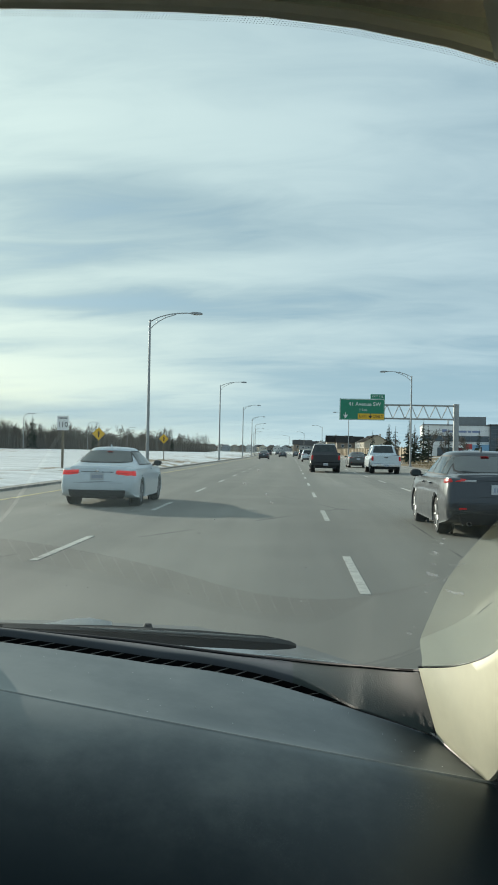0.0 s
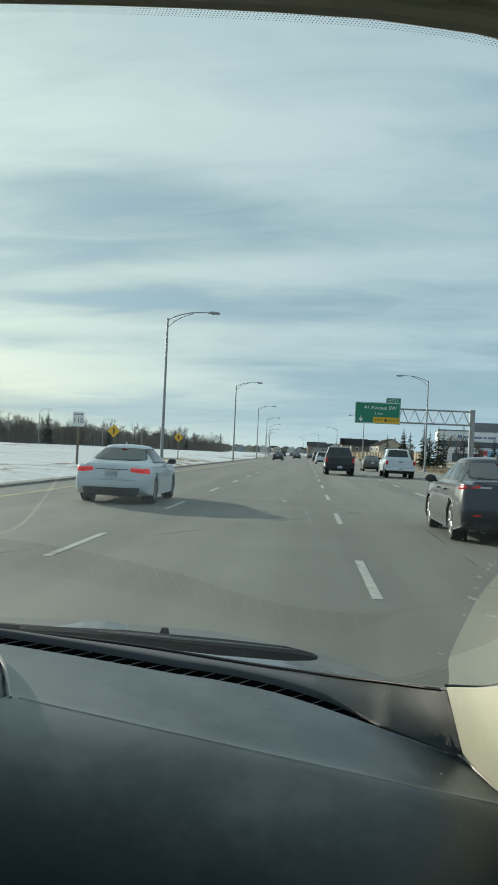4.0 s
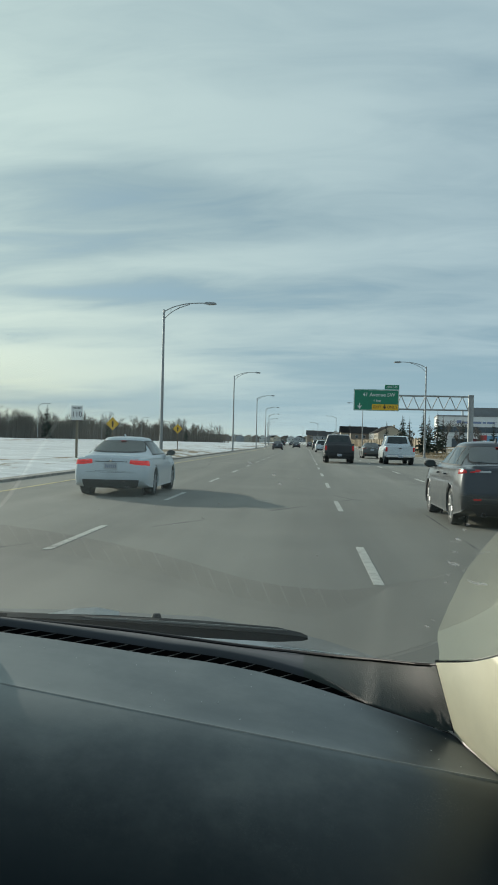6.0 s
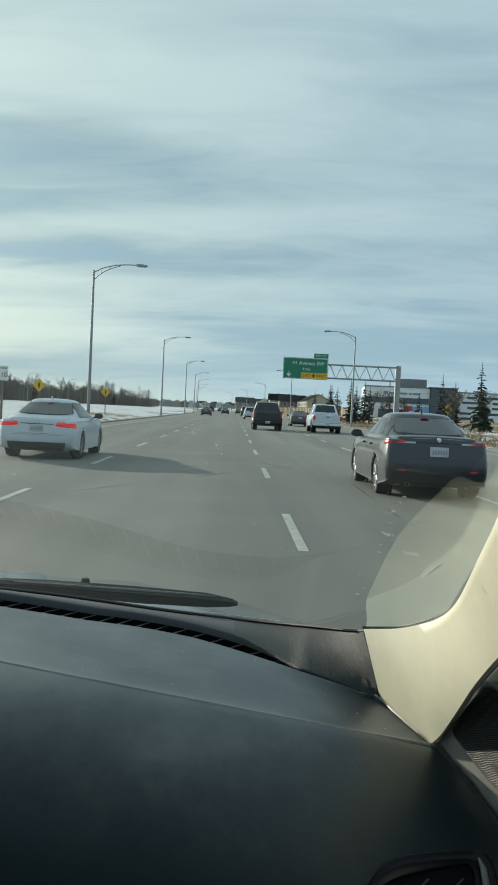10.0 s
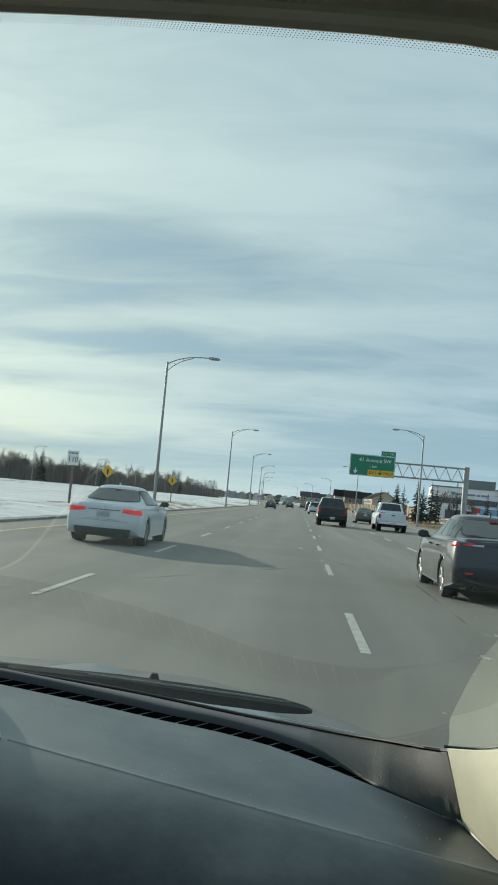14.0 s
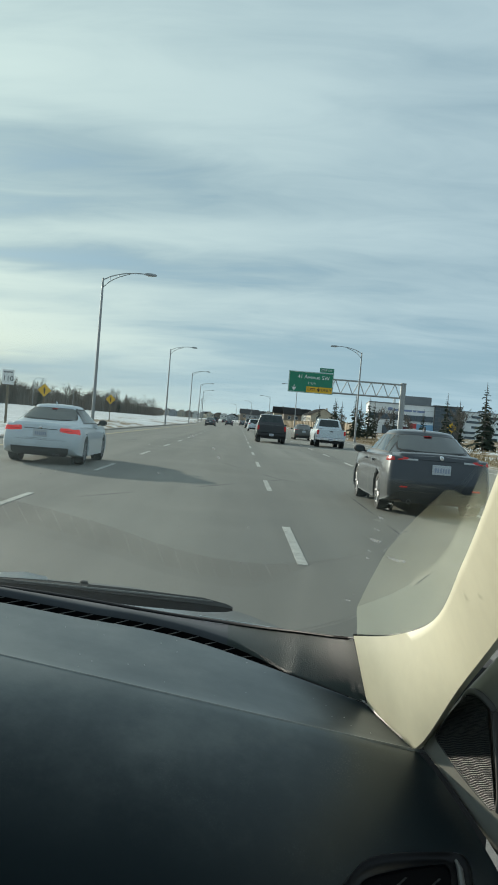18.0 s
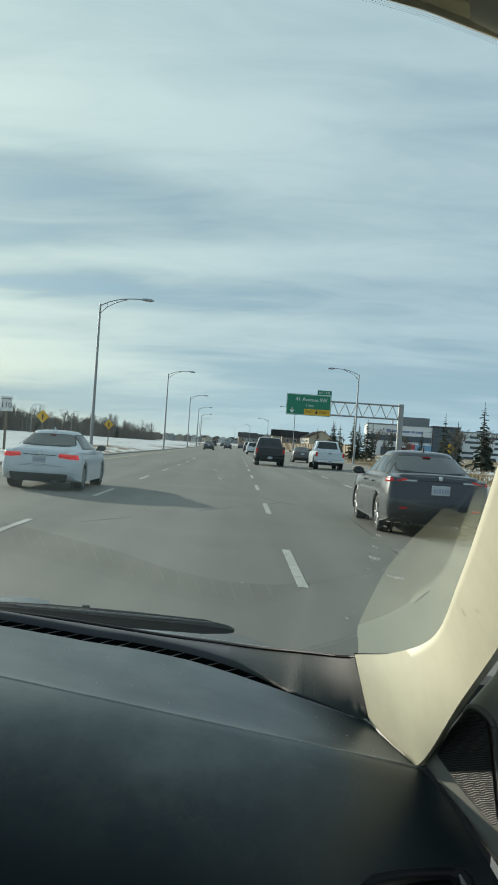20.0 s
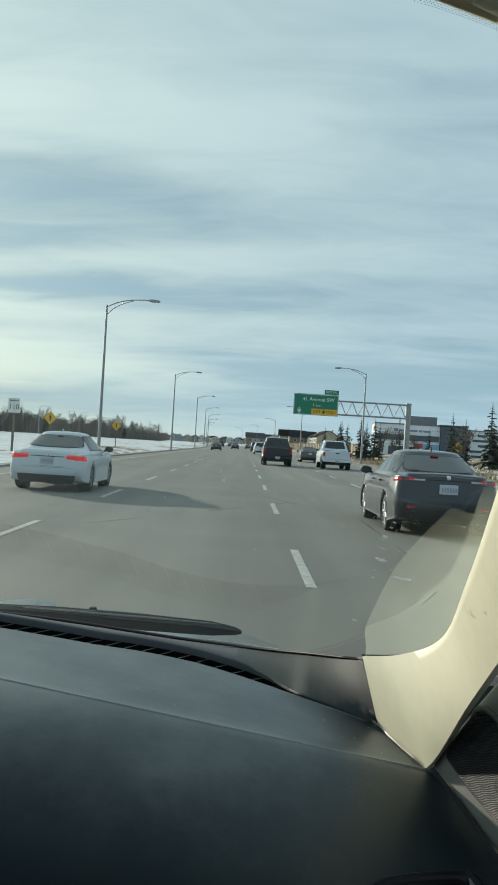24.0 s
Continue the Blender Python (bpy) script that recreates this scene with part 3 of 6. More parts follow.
        y = vent_y(x) + (0.001 + 0.026 * taper if far else 0.0)
        return lifted(x, y, dash_height(x, y) - 0.001)
    xs = [-1.0 + i * 1.0665 / 70 for i in range(71)]
    bm = bmesh.new()
    sheet(bm, [[slot(x, False), slot(x, False) - Vector((0, -0.002, 0.02)), slot(x, True) - Vector((0, 0.001, 0.02)), slot(x, True)] for x in xs])
    duct = part("defroster_vent", bm, VOID, cabin, "long black defroster slot")
    bm = bmesh.new()
    x = -0.95
    slats = []
    while x < 0.053:
        a, b = slot(x, False), slot(x + 0.0125, True)
        slats.append((a, b))
        x += 0.0174
    for a, b in slats:
        bm = bmesh.new()
        w, d = Vector((0.0005, 0, 0)), Vector((0, 0, -0.0006))
        sheet(bm, [[a - w, b - w, b + w, a + w], [a - w + d, b - w + d, b + w + d, a + w + d]], True)
        bmesh.ops.holes_fill(bm, edges=bm.edges)
        part("slat", bm, GRILLE_RIB, duct)
    # cowl trim between the slot and the glass, its corner grained
    def glass_foot(x):
        for a, b in zip(foot, foot[1:]):
            if a.x <= x <= b.x:
                return a.lerp(b, (x - a.x) / (b.x - a.x))
        return foot[0]

    def profile(near, far, lip_size):
        lip = near + Vector((0, 0.006, 0.006)) * lip_size
        return [near, near.lerp(lip, 0.6) + Vector((0, -0.0012, 0.0012)) * lip_size, lip, lip.lerp(far, 0.3) + Vector((0, -0.001, 0.0015)), lip.lerp(far, 0.65) + Vector((0, -0.001, 0.001)), far]
    bm = bmesh.new()
    sheet(bm, [profile(slot(x, True), glass_foot(x) + Vector((0, 0.006, -0.005)), 1.0) for x in xs if x < 0.0125] + [profile(slot(0.0125, True), glass_foot(0.0125) + Vector((0, 0.0, -0.003)), 1.0)])
    part("cowl_trim", bm, COWL, cabin, "smooth black strip at the foot of the windshield", smooth=60)
    seal = [glass_foot(-0.30 + 0.4195 * i / 40) + Vector((0, -0.0015, -0.0016)) for i in range(41)]
    part("foot_seal", tube(bmesh.new(), seal, [0.0008 + 0.0008 * i / 40 for i in range(41)], 6), VOID, cabin, "black rubber seal at the foot of the glass", smooth=True)
    lower = [slot(0.0125 + 0.053 * i / 9, True) for i in range(10)] + resample([lifted(0.0705, 0.7815, 0.9765), lifted(0.100, 0.7675, 0.9715), lifted(0.133, 0.7505, 0.9648)], 9)
    bm = bmesh.new()
    rows = []
    for i, p in enumerate(lower):
        k = i / (len(lower) - 1)
        x = 0.0125 + 0.1155 * k
        far = glass_foot(x) + Vector((0, -0.003 * k, -0.003)) if k < 1 else lifted(0.128, 0.752, 1.0217)
        rows.append(profile(p, far, 1.0 - 0.8 * min(1.0, k * 1.6)))
    sheet(bm, rows)
    part("corner_trim", bm, TRIM, cabin, "grained black corner trim panel", smooth=75)
    part("trim_edge", tube(bmesh.new(), spline([lifted(0.120, 0.7605, 0.9665), lifted(0.1335, 0.7500, 0.9655), lifted(0.140, 0.731, 0.9625), lifted(0.147, 0.712, 0.960), lifted(0.155, 0.692, 0.957)], 4), [0.0012 - 0.00055 * abs(i - 6) / 10 for i in range(17)], 6), PALE_TRIM, cabin, "pale scuffed edge", smooth=True)
    part("trim_gap", tube(bmesh.new(), [lifted(0.1205, 0.7605, 1.0172), lifted(0.1252, 0.7580, 1.002), lifted(0.1300, 0.7545, 0.985), lifted(0.1340, 0.749, 0.966)], 0.0013, 6), BLACK, cabin)

    # cream pillar trim
    corner = on_shield(lifted(0.1198, 0.7625, 1.0188))
    inner = [corner] + base[-2:] + side[::-1][1:] + header[::-1][:3]
    outer = [lifted(0.1345, 0.7485, 0.964), lifted(0.147, 0.711, 0.959), lifted(0.161, 0.676, 0.955), toward(0.280, -0.285, 0.575), toward(0.332, -0.21, 0.41), toward(0.378, -0.12, 0.305),
             toward(0.47, 0.02, 0.22), toward(0.58, 0.18, 0.155), toward(0.66, 0.36, 0.12), toward(0.75, 0.62, 0.11), toward(0.55, 1.0, 0.08), toward(0.2, 1.2, 0.07)]
    inner, outer = resample(spline(inner, 6), 60), resample(spline(outer, 6), 60)
    bm = bmesh.new()
    middle = lifted(-0.05, 0.50, 1.10)
    tucked = [[on_shield(p, f) + (p - middle).normalized() * 0.006 for p in inner] for f in (0.9, 0.45)]
    rows = [*tucked, inner]
    # its edge stands off the glass
    inner = [p + (eye - p).normalized() * (0.013 + 0.003 * min(1.0, i / 14)) for i, p in enumerate(inner)]
    part("corner_seal", tube(bmesh.new(), [on_shield(p, 0.9) + Vector((-0.0006, -0.0008, 0.0010)) for p in inner[:11]], [0.0014 - 0.0001 * i for i in range(11)], 6), BLACK, cabin, smooth=True)
    for t in [i / 10 for i in range(11)]:
        row = []
        for a, b in zip(inner, outer):
            mid = a.lerp(b, t)
            row.append(mid + (EYE + Vector((0, 0, LIFT)) - mid).normalized() * (0.013 * 4 * t * (1 - t)) * min(1.0, (a - b).length / 0.09) ** 1.6)
        rows.append(row)
    for back, right_ in ((0.006, 0.002), (0.020, 0.004)):
        rows.append([p + (p - EYE - Vector((0, 0, LIFT))).normalized() * back + Vector((right_, 0, 0)) for p in outer])
    sheet(bm, rows)
    part("pillar_trim", bm, CREAM, cabin, "cream plastic pillar cover in sunlight", smooth=75)
    # headliner
    bm = bmesh.new()
    edge = resample(spline(header, 12), 90)
    rows = []
    for dy, dz in ((0, 0), (-0.004, 0.004), (-0.025, 0.012), (-0.08, 0.026), (-0.25, 0.05), (-0.9, 0.06), (-1.9, 0.03)):
        rows.append([Vector((p.x * (1 if dy > -0.02 else 1 + 2.5 * min(1, -dy)) if p.x > 0 else p.x, p.y + dy, p.z + dz)) for p in edge])
    sheet(bm, rows)
    part("headliner", bm, LINING, cabin, "beige cloth headliner above the windshield", smooth=70)
    part("headliner_edge", tube(bmesh.new(), [p + Vector((0, -0.0006, 0.0006)) for p in edge], 0.0020, 8), CREAM, cabin, smooth=True)

    # dotted ceramic band under the header
    bm = bmesh.new()
    whole = resample(spline(header + side[:2], 8), 2400)
    edge2 = [p for p in whole if p.x > -0.11]
    for r in range(6):
        for i in range(0, len(edge2) - 1):
            p = edge2[i] if r % 2 else edge2[i].lerp(edge2[i + 1], 0.5)
            t = (edge2[i + 1] - edge2[i]).normalized()
            away = t.cross(Vector((0, 0.30, 0.95))).normalized()
            away = away if away.y > 0 else -away
            c = p + away * (0.0003 + 0.00046 * r)
            c.z = shield_height(c.x, c.y) - 0.0004
            size = 0.000158 - 0.000008 * r
            bm.faces.new([bm.verts.new(c + t * math.cos(k * math.pi / 2) * size + away * math.sin(k * math.pi / 2) * size) for k in range(4)])
    tagged(part("dotted_band", bm, BLACK, cabin, "band of small black printed dots"), kind="stuff")

    # door sail panel with the loudspeaker grille
    f_, i_, j_ = lifted(0.163, 0.674, 0.955), lifted(0.181, 0.603, 1.023), lifted(0.222, 0.56, 0.945)
    e1, e2 = (i_ - f_), (j_ - f_)

    def panel(a, b, out=0.0):
        n = e1.cross(e2).normalized()
        if n.x > 0:
            n = -n
        return f_ + e1 * a + e2 * b + n * out
    bm = bmesh.new()
    across = [(1.75, -0.16), (1.328, -0.105), (0.90, -0.105), (0.50, -0.092), (0.20, -0.075), (0.0, -0.066), (-0.13, 0.17), (-0.24, 0.34), (-0.47, 0.69), (-0.9, 1.3)]
    rows = [[panel(a + 0.55 * t * (1 - k / 9), b + t * (0.9 + 0.5 * k / 9), -0.0035 - 0.012 * max(0.0, 0.06 - t) / 0.06) for k, (a, b) in enumerate(across)] for t in (0.0, 0.02, 0.045, 0.07, 0.12, 0.4, 0.7)]
    sheet(bm, rows)
    part("door_panel", bm, SATIN, cabin, "satin grey plastic door panel beside the pillar", smooth=60)
    seal_line = resample(spline([panel(a, b - 0.012, -0.004) for a, b in across[:6]], 5), 30)
    part("door_seal", tube(bmesh.new(), seal_line, 0.0014, 6), BLACK, cabin, smooth=True)
    left_line = resample(spline([Vector((*p, 0)) for p in ((0.92, -0.026), (0.628, -0.016), (0.408, 0.004), (0.325, 0.013), (0.275, 0.034), (0.225, 0.085), (0.055, 0.345), (-0.04, 0.53), (-0.105, 0.665))], 6), 76)

    def far_edge(p, da=0.35, db=0.29):
        s = max(0.01, min((0.985 - p.x - 0.40 * p.y) / (da + 0.40 * db), (1.178 - p.x - 1.816 * p.y) / (da + 1.816 * db)))
        return p + Vector((da, db, 0)) * s
    right_line = [far_edge(p) for p in left_line]
    bm = bmesh.new()
    bm.faces.new([bm.verts.new(panel(p.x, p.y, -0.0012)) for p in left_line + right_line[::-1]])
    grille = part("speaker_grille", bm, COWL, cabin, "black ribbed loudspeaker grille")
    bm = bmesh.new()
    for k in range(1, 75):
        l, r = left_line[k], right_line[k]
        count = max(4, int((r - l).length * 60))
        pts = []
        for i in range(count):
            p = l.lerp(r, i / (count - 1))
            wave = 0.010 * (2 * abs(((i * 0.16 + 0.02 * k) % 1.0) - 0.5) - 0.5)
            pts.append(panel(p.x - wave, p.y + wave * 0.6, -0.0006))
        tube(bm, pts, 0.00026, 4, False)
    tagged(part("rib", bm, RIB_SHEEN, grille, "rows of fine wavy grille ribs"), kind="stuff")
    part("grille_edge", tube(bmesh.new(), [panel(p.x, p.y, -0.001) for p in left_line], 0.0006, 6), SURROUND, grille, smooth=True)
    crown = spline([panel(a, b, -0.0025) for a, b in ((0.80, -0.028), (0.91, -0.038), (0.97, -0.026), (0.995, 0.015), (0.972, 0.10), (0.91, 0.185), (0.80, 0.25), (0.48, 0.43), (0.10, 0.625), (-0.08, 0.70))], 6)
    part("speaker_surround", tube(bmesh.new(), crown, [0.0004 + 0.0022 * min(1.0, i / 12) for i in range(len(crown))], 10), SURROUND, grille, "satin grey loudspeaker surround", smooth=True)

    # side air vent, low at the end of the dashboard
    outline = resample(spline([Vector((*p, 0)) for p in ((0.060, 0.495), (0.0868, 0.5385), (0.096, 0.5486), (0.103, 0.5578), (0.110, 0.5650), (0.120, 0.5705), (0.1357, 0.5765), (0.1557, 0.5827), (0.174, 0.5878), (0.1815, 0.5866), (0.1828, 0.5764), (0.180, 0.55), (0.176, 0.495))], 6), 60)
    mouth = resample(spline([Vector((*p, 0)) for p in ((0.086, 0.495), (0.098, 0.532), (0.1025, 0.5432), (0.1055, 0.5495), (0.1147, 0.556), (0.1264, 0.5619), (0.1422, 0.5691), (0.1584, 0.5755), (0.166, 0.5772), (0.1672, 0.5690), (0.1640, 0.557), (0.154, 0.495))], 6), 60)
    bm = bmesh.new()
    sheet(bm, [[dash_skin(o.x + (m.x - o.x) * k, o.y + (m.y - o.y) * k, h) for o, m in zip(outline, mouth)] for k, h in ((-0.12, -0.001), (-0.03, 0.0022), (0.06, 0.0036), (0.16, 0.0030), (0.30, 0.0012), (0.60, 0.0010), (0.82, 0.0026), (0.94, 0.0026), (1.0, 0.0004))])
    side_vent = part("side_vent", bm, GLOSSY, cabin, "black side air vent with a rounded bezel", smooth=60)
    # near-black sheet on the face, painting the shade of an opening
    bm = bmesh.new()
    sheet(bm, [[dash_skin(m.x, m.y, 0.0008) for m in mouth], [dash_skin(0.130 + (m.x - 0.130) * 0.5, 0.53 + (m.y - 0.53) * 0.5, 0.0022) for m in mouth], [dash_skin(0.130, 0.525, 0.0026) for m in mouth]])
    part("vent_throat", bm, VOID, side_vent)
    part("vent_trim", tube(bmesh.new(), [dash_skin(0.1735, 0.5835, 0.0022), dash_skin(0.1752, 0.578, 0.0026), dash_skin(0.1745, 0.566, 0.0026), dash_skin(0.171, 0.54, 0.0026), dash_skin(0.165, 0.495, 0.0026)], [0.0010, 0.0021, 0.0023, 0.0023, 0.0023], 8), SURROUND, side_vent, "satin silver trim strip", smooth=True)
    for (xa, ya), (xb, yb) in (((0.1180, 0.545), (0.1356, 0.5613)), ((0.1375, 0.5475), (0.1589, 0.5675))):
        bm = bmesh.new()
        sheet(bm, [[dash_skin(xa, ya, 0.0034), dash_skin(xb, yb, 0.0034)], [dash_skin(xa + 0.0016, ya, 0.0034), dash_skin(xb + 0.0016, yb, 0.0034)]])
        bmesh.ops.solidify(bm, geom=bm.faces, thickness=0.0006)
        part("vane", bm, GRILLE_RIB, side_vent)

    # raised centre hood on the driver's side of the crease
    bm = bmesh.new()
    rows = []
    for yy, xr, up in ((0.835, -0.335, 0.0), (0.80, -0.288, 0.006), (0.765, -0.268, 0.010), (0.73, -0.250, 0.010), (0.70, -0.236, 0.007), (0.68, -0.226, -0.002), (0.655, -0.221, -0.012), (0.60, -0.214, -0.035), (0.55, -0.206, -0.08), (0.50, -0.198, -0.16), (0.47, -0.19, -0.30)):
        h = dash_height(xr)
        rows.append([lifted(xr + 0.002, yy, h + min(up, 0) - 0.02), lifted(xr, yy, h + up), lifted(xr - 0.012, yy, h + up + 0.010), lifted(xr - 0.05, yy, h + up + 0.016), lifted(xr - 0.3, yy, h + up + 0.03), lifted(xr - 0.7, yy, h + up + 0.02)])
    sheet(bm, rows)
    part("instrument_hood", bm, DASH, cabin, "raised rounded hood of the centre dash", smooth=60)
    rim_pts = spline([lifted(-0.335, 0.835, dash_height(-0.335) + 0.002), lifted(-0.288, 0.80, dash_height(-0.288) + 0.008), lifted(-0.250, 0.73, dash_height(-0.25) + 0.012), lifted(-0.236, 0.70, dash_height(-0.236) + 0.009), lifted(-0.226, 0.68, dash_height(-0.226) + 0.001)], 5)
    part("hood_rim", tube(bmesh.new(), rim_pts, 0.0016, 6), PALE_TRIM, cabin, "thin pale rim of the hood", smooth=True)

    # outside: bonnet, wiper, washer nozzle
    bm = bmesh.new()
    sheet(bm, [[lifted(x, y, z - 0.30 * max(0.0, x + 0.30) ** 2 - 0.03 * (x + 0.45) ** 2) for x in (-1.42, -1.25, -0.9, -0.5, -0.2, 0.05, 0.2, 0.30)] for y, z in ((1.0, 0.86), (1.15, 0.872), (1.4, 0.880), (1.7, 0.850), (2.0, 0.81), (2.2, 0.76), (2.25, 0.6))])
    part("bonnet", bm, paint("grey_bonnet_paint", (0.10, 0.11, 0.115), 0.6), cabin, "grey bonnet below the windshield", smooth=60)
    a, b = lifted(0.0168, 1.015, 0.980), lifted(-0.381, 1.188, 0.955)
    bm = bmesh.new()
    sheet(bm, [[p + Vector((0, 0, 0.004)) * s, p + Vector((0, 0.012 * s, 0.012 * s)), p + Vector((0, 0.03 * s, 0.004 * s)), p + Vector((0, 0.02, -0.014)) * s] for p, s in [(a, 0.18), (a.lerp(b, 0.02), 0.40), (a.lerp(b, 0.09), 0.70), (a.lerp(b, 0.3), 0.84), (a.lerp(b, 0.6) + Vector((0, 0.003, 0.001)), 0.74), (a.lerp(b, 0.9), 0.56), (b, 0.40)]], True)
    wiper = part("wiper", bm, BLACK, cabin, "black wiper blade parked at the foot of the glass", smooth=40)
    part("wiper_spoiler", tube(bmesh.new(), [a.lerp(b, 0.06 + 0.08 * i) + Vector((0, -0.002, 0.0075)) for i in range(9)], [0.0006, 0.0014, 0.0018, 0.0020, 0.0020, 0.0020, 0.0018, 0.0014, 0.0008], 6), SURROUND, wiper, smooth=True)
    # a thin pale line just below the blade's tip
    part("wiper_strip", tube(bmesh.new(), [a + Vector((-0.037, 0.0, -0.0105)), a + Vector((0.046, -0.02, -0.0125))], [0.0009, 0.0005], 6), PALE_MARK, wiper, "thin pale line below the wiper tip")
    part("wiper_arm", tube(bmesh.new(), [a.lerp(b, 0.45) + Vector((0, 0.008, 0.006)), a.lerp(b, 1.1) + Vector((0, 0.01, 0.001)), lifted(-0.616, 1.233, 0.945)], [0.0034, 0.0045, 0.0067], 8), BLACK, wiper, smooth=True)
    bm = bmesh.new()
    lathe(bm, [(0.0, 0.006), (0.006, 0.005), (0.0085, -0.002), (0.009, -0.02)], "z", lifted(-0.229, 1.49, 0.903), 14)
    part("washer_nozzle", bm, BLACK, cabin, smooth=True)
    bm = bmesh.new()
    sheet(bm, [[lifted(-0.47, 1.28, 0.934), lifted(-0.36, 1.31, 0.938), lifted(-0.325, 1.33, 0.943), lifted(-0.295, 1.34, 0.944), lifted(-0.265, 1.36, 0.935)], [lifted(-0.48, 1.22, 0.928), lifted(-0.37, 1.23, 0.932), lifted(-0.32, 1.24, 0.934), lifted(-0.29, 1.245, 0.933), lifted(-0.24, 1.25, 0.926)]])
    bmesh.ops.solidify(bm, geom=bm.faces, thickness=0.004)
    # pale colour stands in for sunlight on the grey bonnet's lip
    part("cowl_lip", bm, PALE_MARK, cabin, "lip of the bonnet's rear edge, sunlight painted in pale")

    # salt spots dried on the glass
    rng = random.Random(5)
    bm = bmesh.new()
    spots = [(0.0829, 0.437, 0.0014), (0.0827, 0.454, 0.0020), (0.088, 0.4956, 0.0036), (0.0889, 0.5198, 0.0014), (0.0904, 0.5358, 0.0013), (0.0827, 0.428, 0.0012), (0.0985, 0.634, 0.0016), (0.0975, 0.657, 0.0024), (0.101, 0.518, 0.0022), (0.1045, 0.518, 0.0030), (0.108, 0.515, 0.0022), (0.085, 0.475, 0.0016), (0.016, 0.655, 0.0012)]
    spots += [(rng.uniform(-0.25, 0.03), rng.uniform(0.5, 0.8), rng.uniform(0.0005, 0.0011)) for _ in range(26)]
    surface = [(bottom[i], top[i]) for i in range(40)]

    def on_glass(x, y):
        best = min(range(39), key=lambda i: abs(surface[i][0].lerp(surface[i][1], min(1, max(0, (surface[i][0].y - y) / (surface[i][0].y - surface[i][1].y + 1e-6)))).x - x))
        p0, p1 = surface[best]
        t = min(1, max(0, (p0.y - y) / (p0.y - p1.y + 1e-6)))
        q = p0.lerp(p1, t)
        return Vector((x, y, shield_height(x, y) - 0.001)), Vector((0, -1, 0.42)).normalized()
    for across, rise, size in ((-0.036, -0.028, 0.0014), (-0.0115, -0.040, 0.0012), (-0.0058, -0.049, 0.0014), (-0.09, -0.087, 0.0011), (-0.072, -0.071, 0.0009), (-0.02, -0.012, 0.001)):
        p = on_shield(toward(across, rise, 0.4))
        spots.append((p.x, p.y, size))
    for x, y, s in spots:
        p, along = on_glass(x, y)
        q = []
        for k in range(9):
            g = 2 * math.pi * k / 9
            r = s * rng.uniform(0.55, 1.1)
            q.append(p + Vector((1, 0, -0.52 * (x + 0.45))) * math.cos(g) * r + along * math.sin(g) * r * 1.1)
        bm.faces.new([bm.verts.new(v) for v in q])
    tagged(part("dried_salt", bm, DIRT, cabin, "dried white salt spots on the glass"), kind="stuff")

    # the rest of the cabin, closed behind the camera
    part("roof_panel", boxed(-1.46, 0.50, -1.92, 0.05, 1.535, 1.565, 0.012), CABIN, cabin)
    part("floor_pan", boxed(-1.46, 0.40, -1.9, 0.9, 0.28, 0.34), CABIN, cabin)
    part("rear_bulkhead", boxed(-1.46, 0.40, -1.95, -1.88, 0.3, 1.47), CABIN, cabin)
    for name, x in (("driver_door", -1.43), ("passenger_door", 0.33)):
        part(name, boxed(x - 0.03, x + 0.03, -1.88, 0.52 if x > 0 else 0.85, 0.3, 1.14), CABIN, cabin)
    part("firewall", boxed(-1.44, 0.3, 0.92, 0.96, 0.3, 1.12), CABIN, cabin)
    bm = bmesh.new()
    box(bm, -0.32, 0.2, -0.72, -0.58, 0.5, 1.15, 0.05)
    box(bm, -0.32, 0.2, -0.62, -0.1, 0.45, 0.62, 0.05)
    part("seat", bm, CABIN, cabin, "grey cloth passenger seat")
    return cabin


make_cabin()


# ---- vehicles on the road ----
GLASS_DARK = material("tinted_car_glass", (0.034, 0.044, 0.044), 0.06, vary=0.25, scale=3, spec=0.5)
TYRE = material("tyre_rubber", (0.018, 0.018, 0.018), 0.8, vary=0.25, scale=12)
RIM = material("alloy_rim", (0.24, 0.245, 0.25), 0.5, 0.5, vary=0.1, scale=10)
PLATE = material("plate_white", (0.52, 0.54, 0.56), 0.5, vary=0.05)
BAR = material("plate_bars", (0.30, 0.34, 0.43), 0.6, vary=0.05)
UNDER = material("dark_bumper_plastic", (0.025, 0.025, 0.026), 0.65, vary=0.2, scale=8)
CHROME = material("chrome", (0.7, 0.7, 0.7), 0.15, 1.0, vary=0.05)
DULL = material("sooty_steel", (0.12, 0.12, 0.12), 0.5, 0.7, vary=0.3, scale=20)
SMOKE = material("smoked_white_lens", (0.42, 0.43, 0.43), 0.25, vary=0.1, coat=0.4)


def lens_red(name, glow):
    m = material(name, (0.34, 0.014, 0.014), 0.22, vary=0.15, scale=8, coat=0.15)
    b = next(n for n in m.node_tree.nodes if n.type == "BSDF_PRINCIPLED")
    b.inputs["Emission Color"].default_value = (1.0, 0.025, 0.02, 1)
    b.inputs["Emission Strength"].default_value = glow
    return m


RED_LIT, RED = lens_red("lit_tail_lens", 0.42), lens_red("tail_lens", 0.10)


BULGE = 0.07


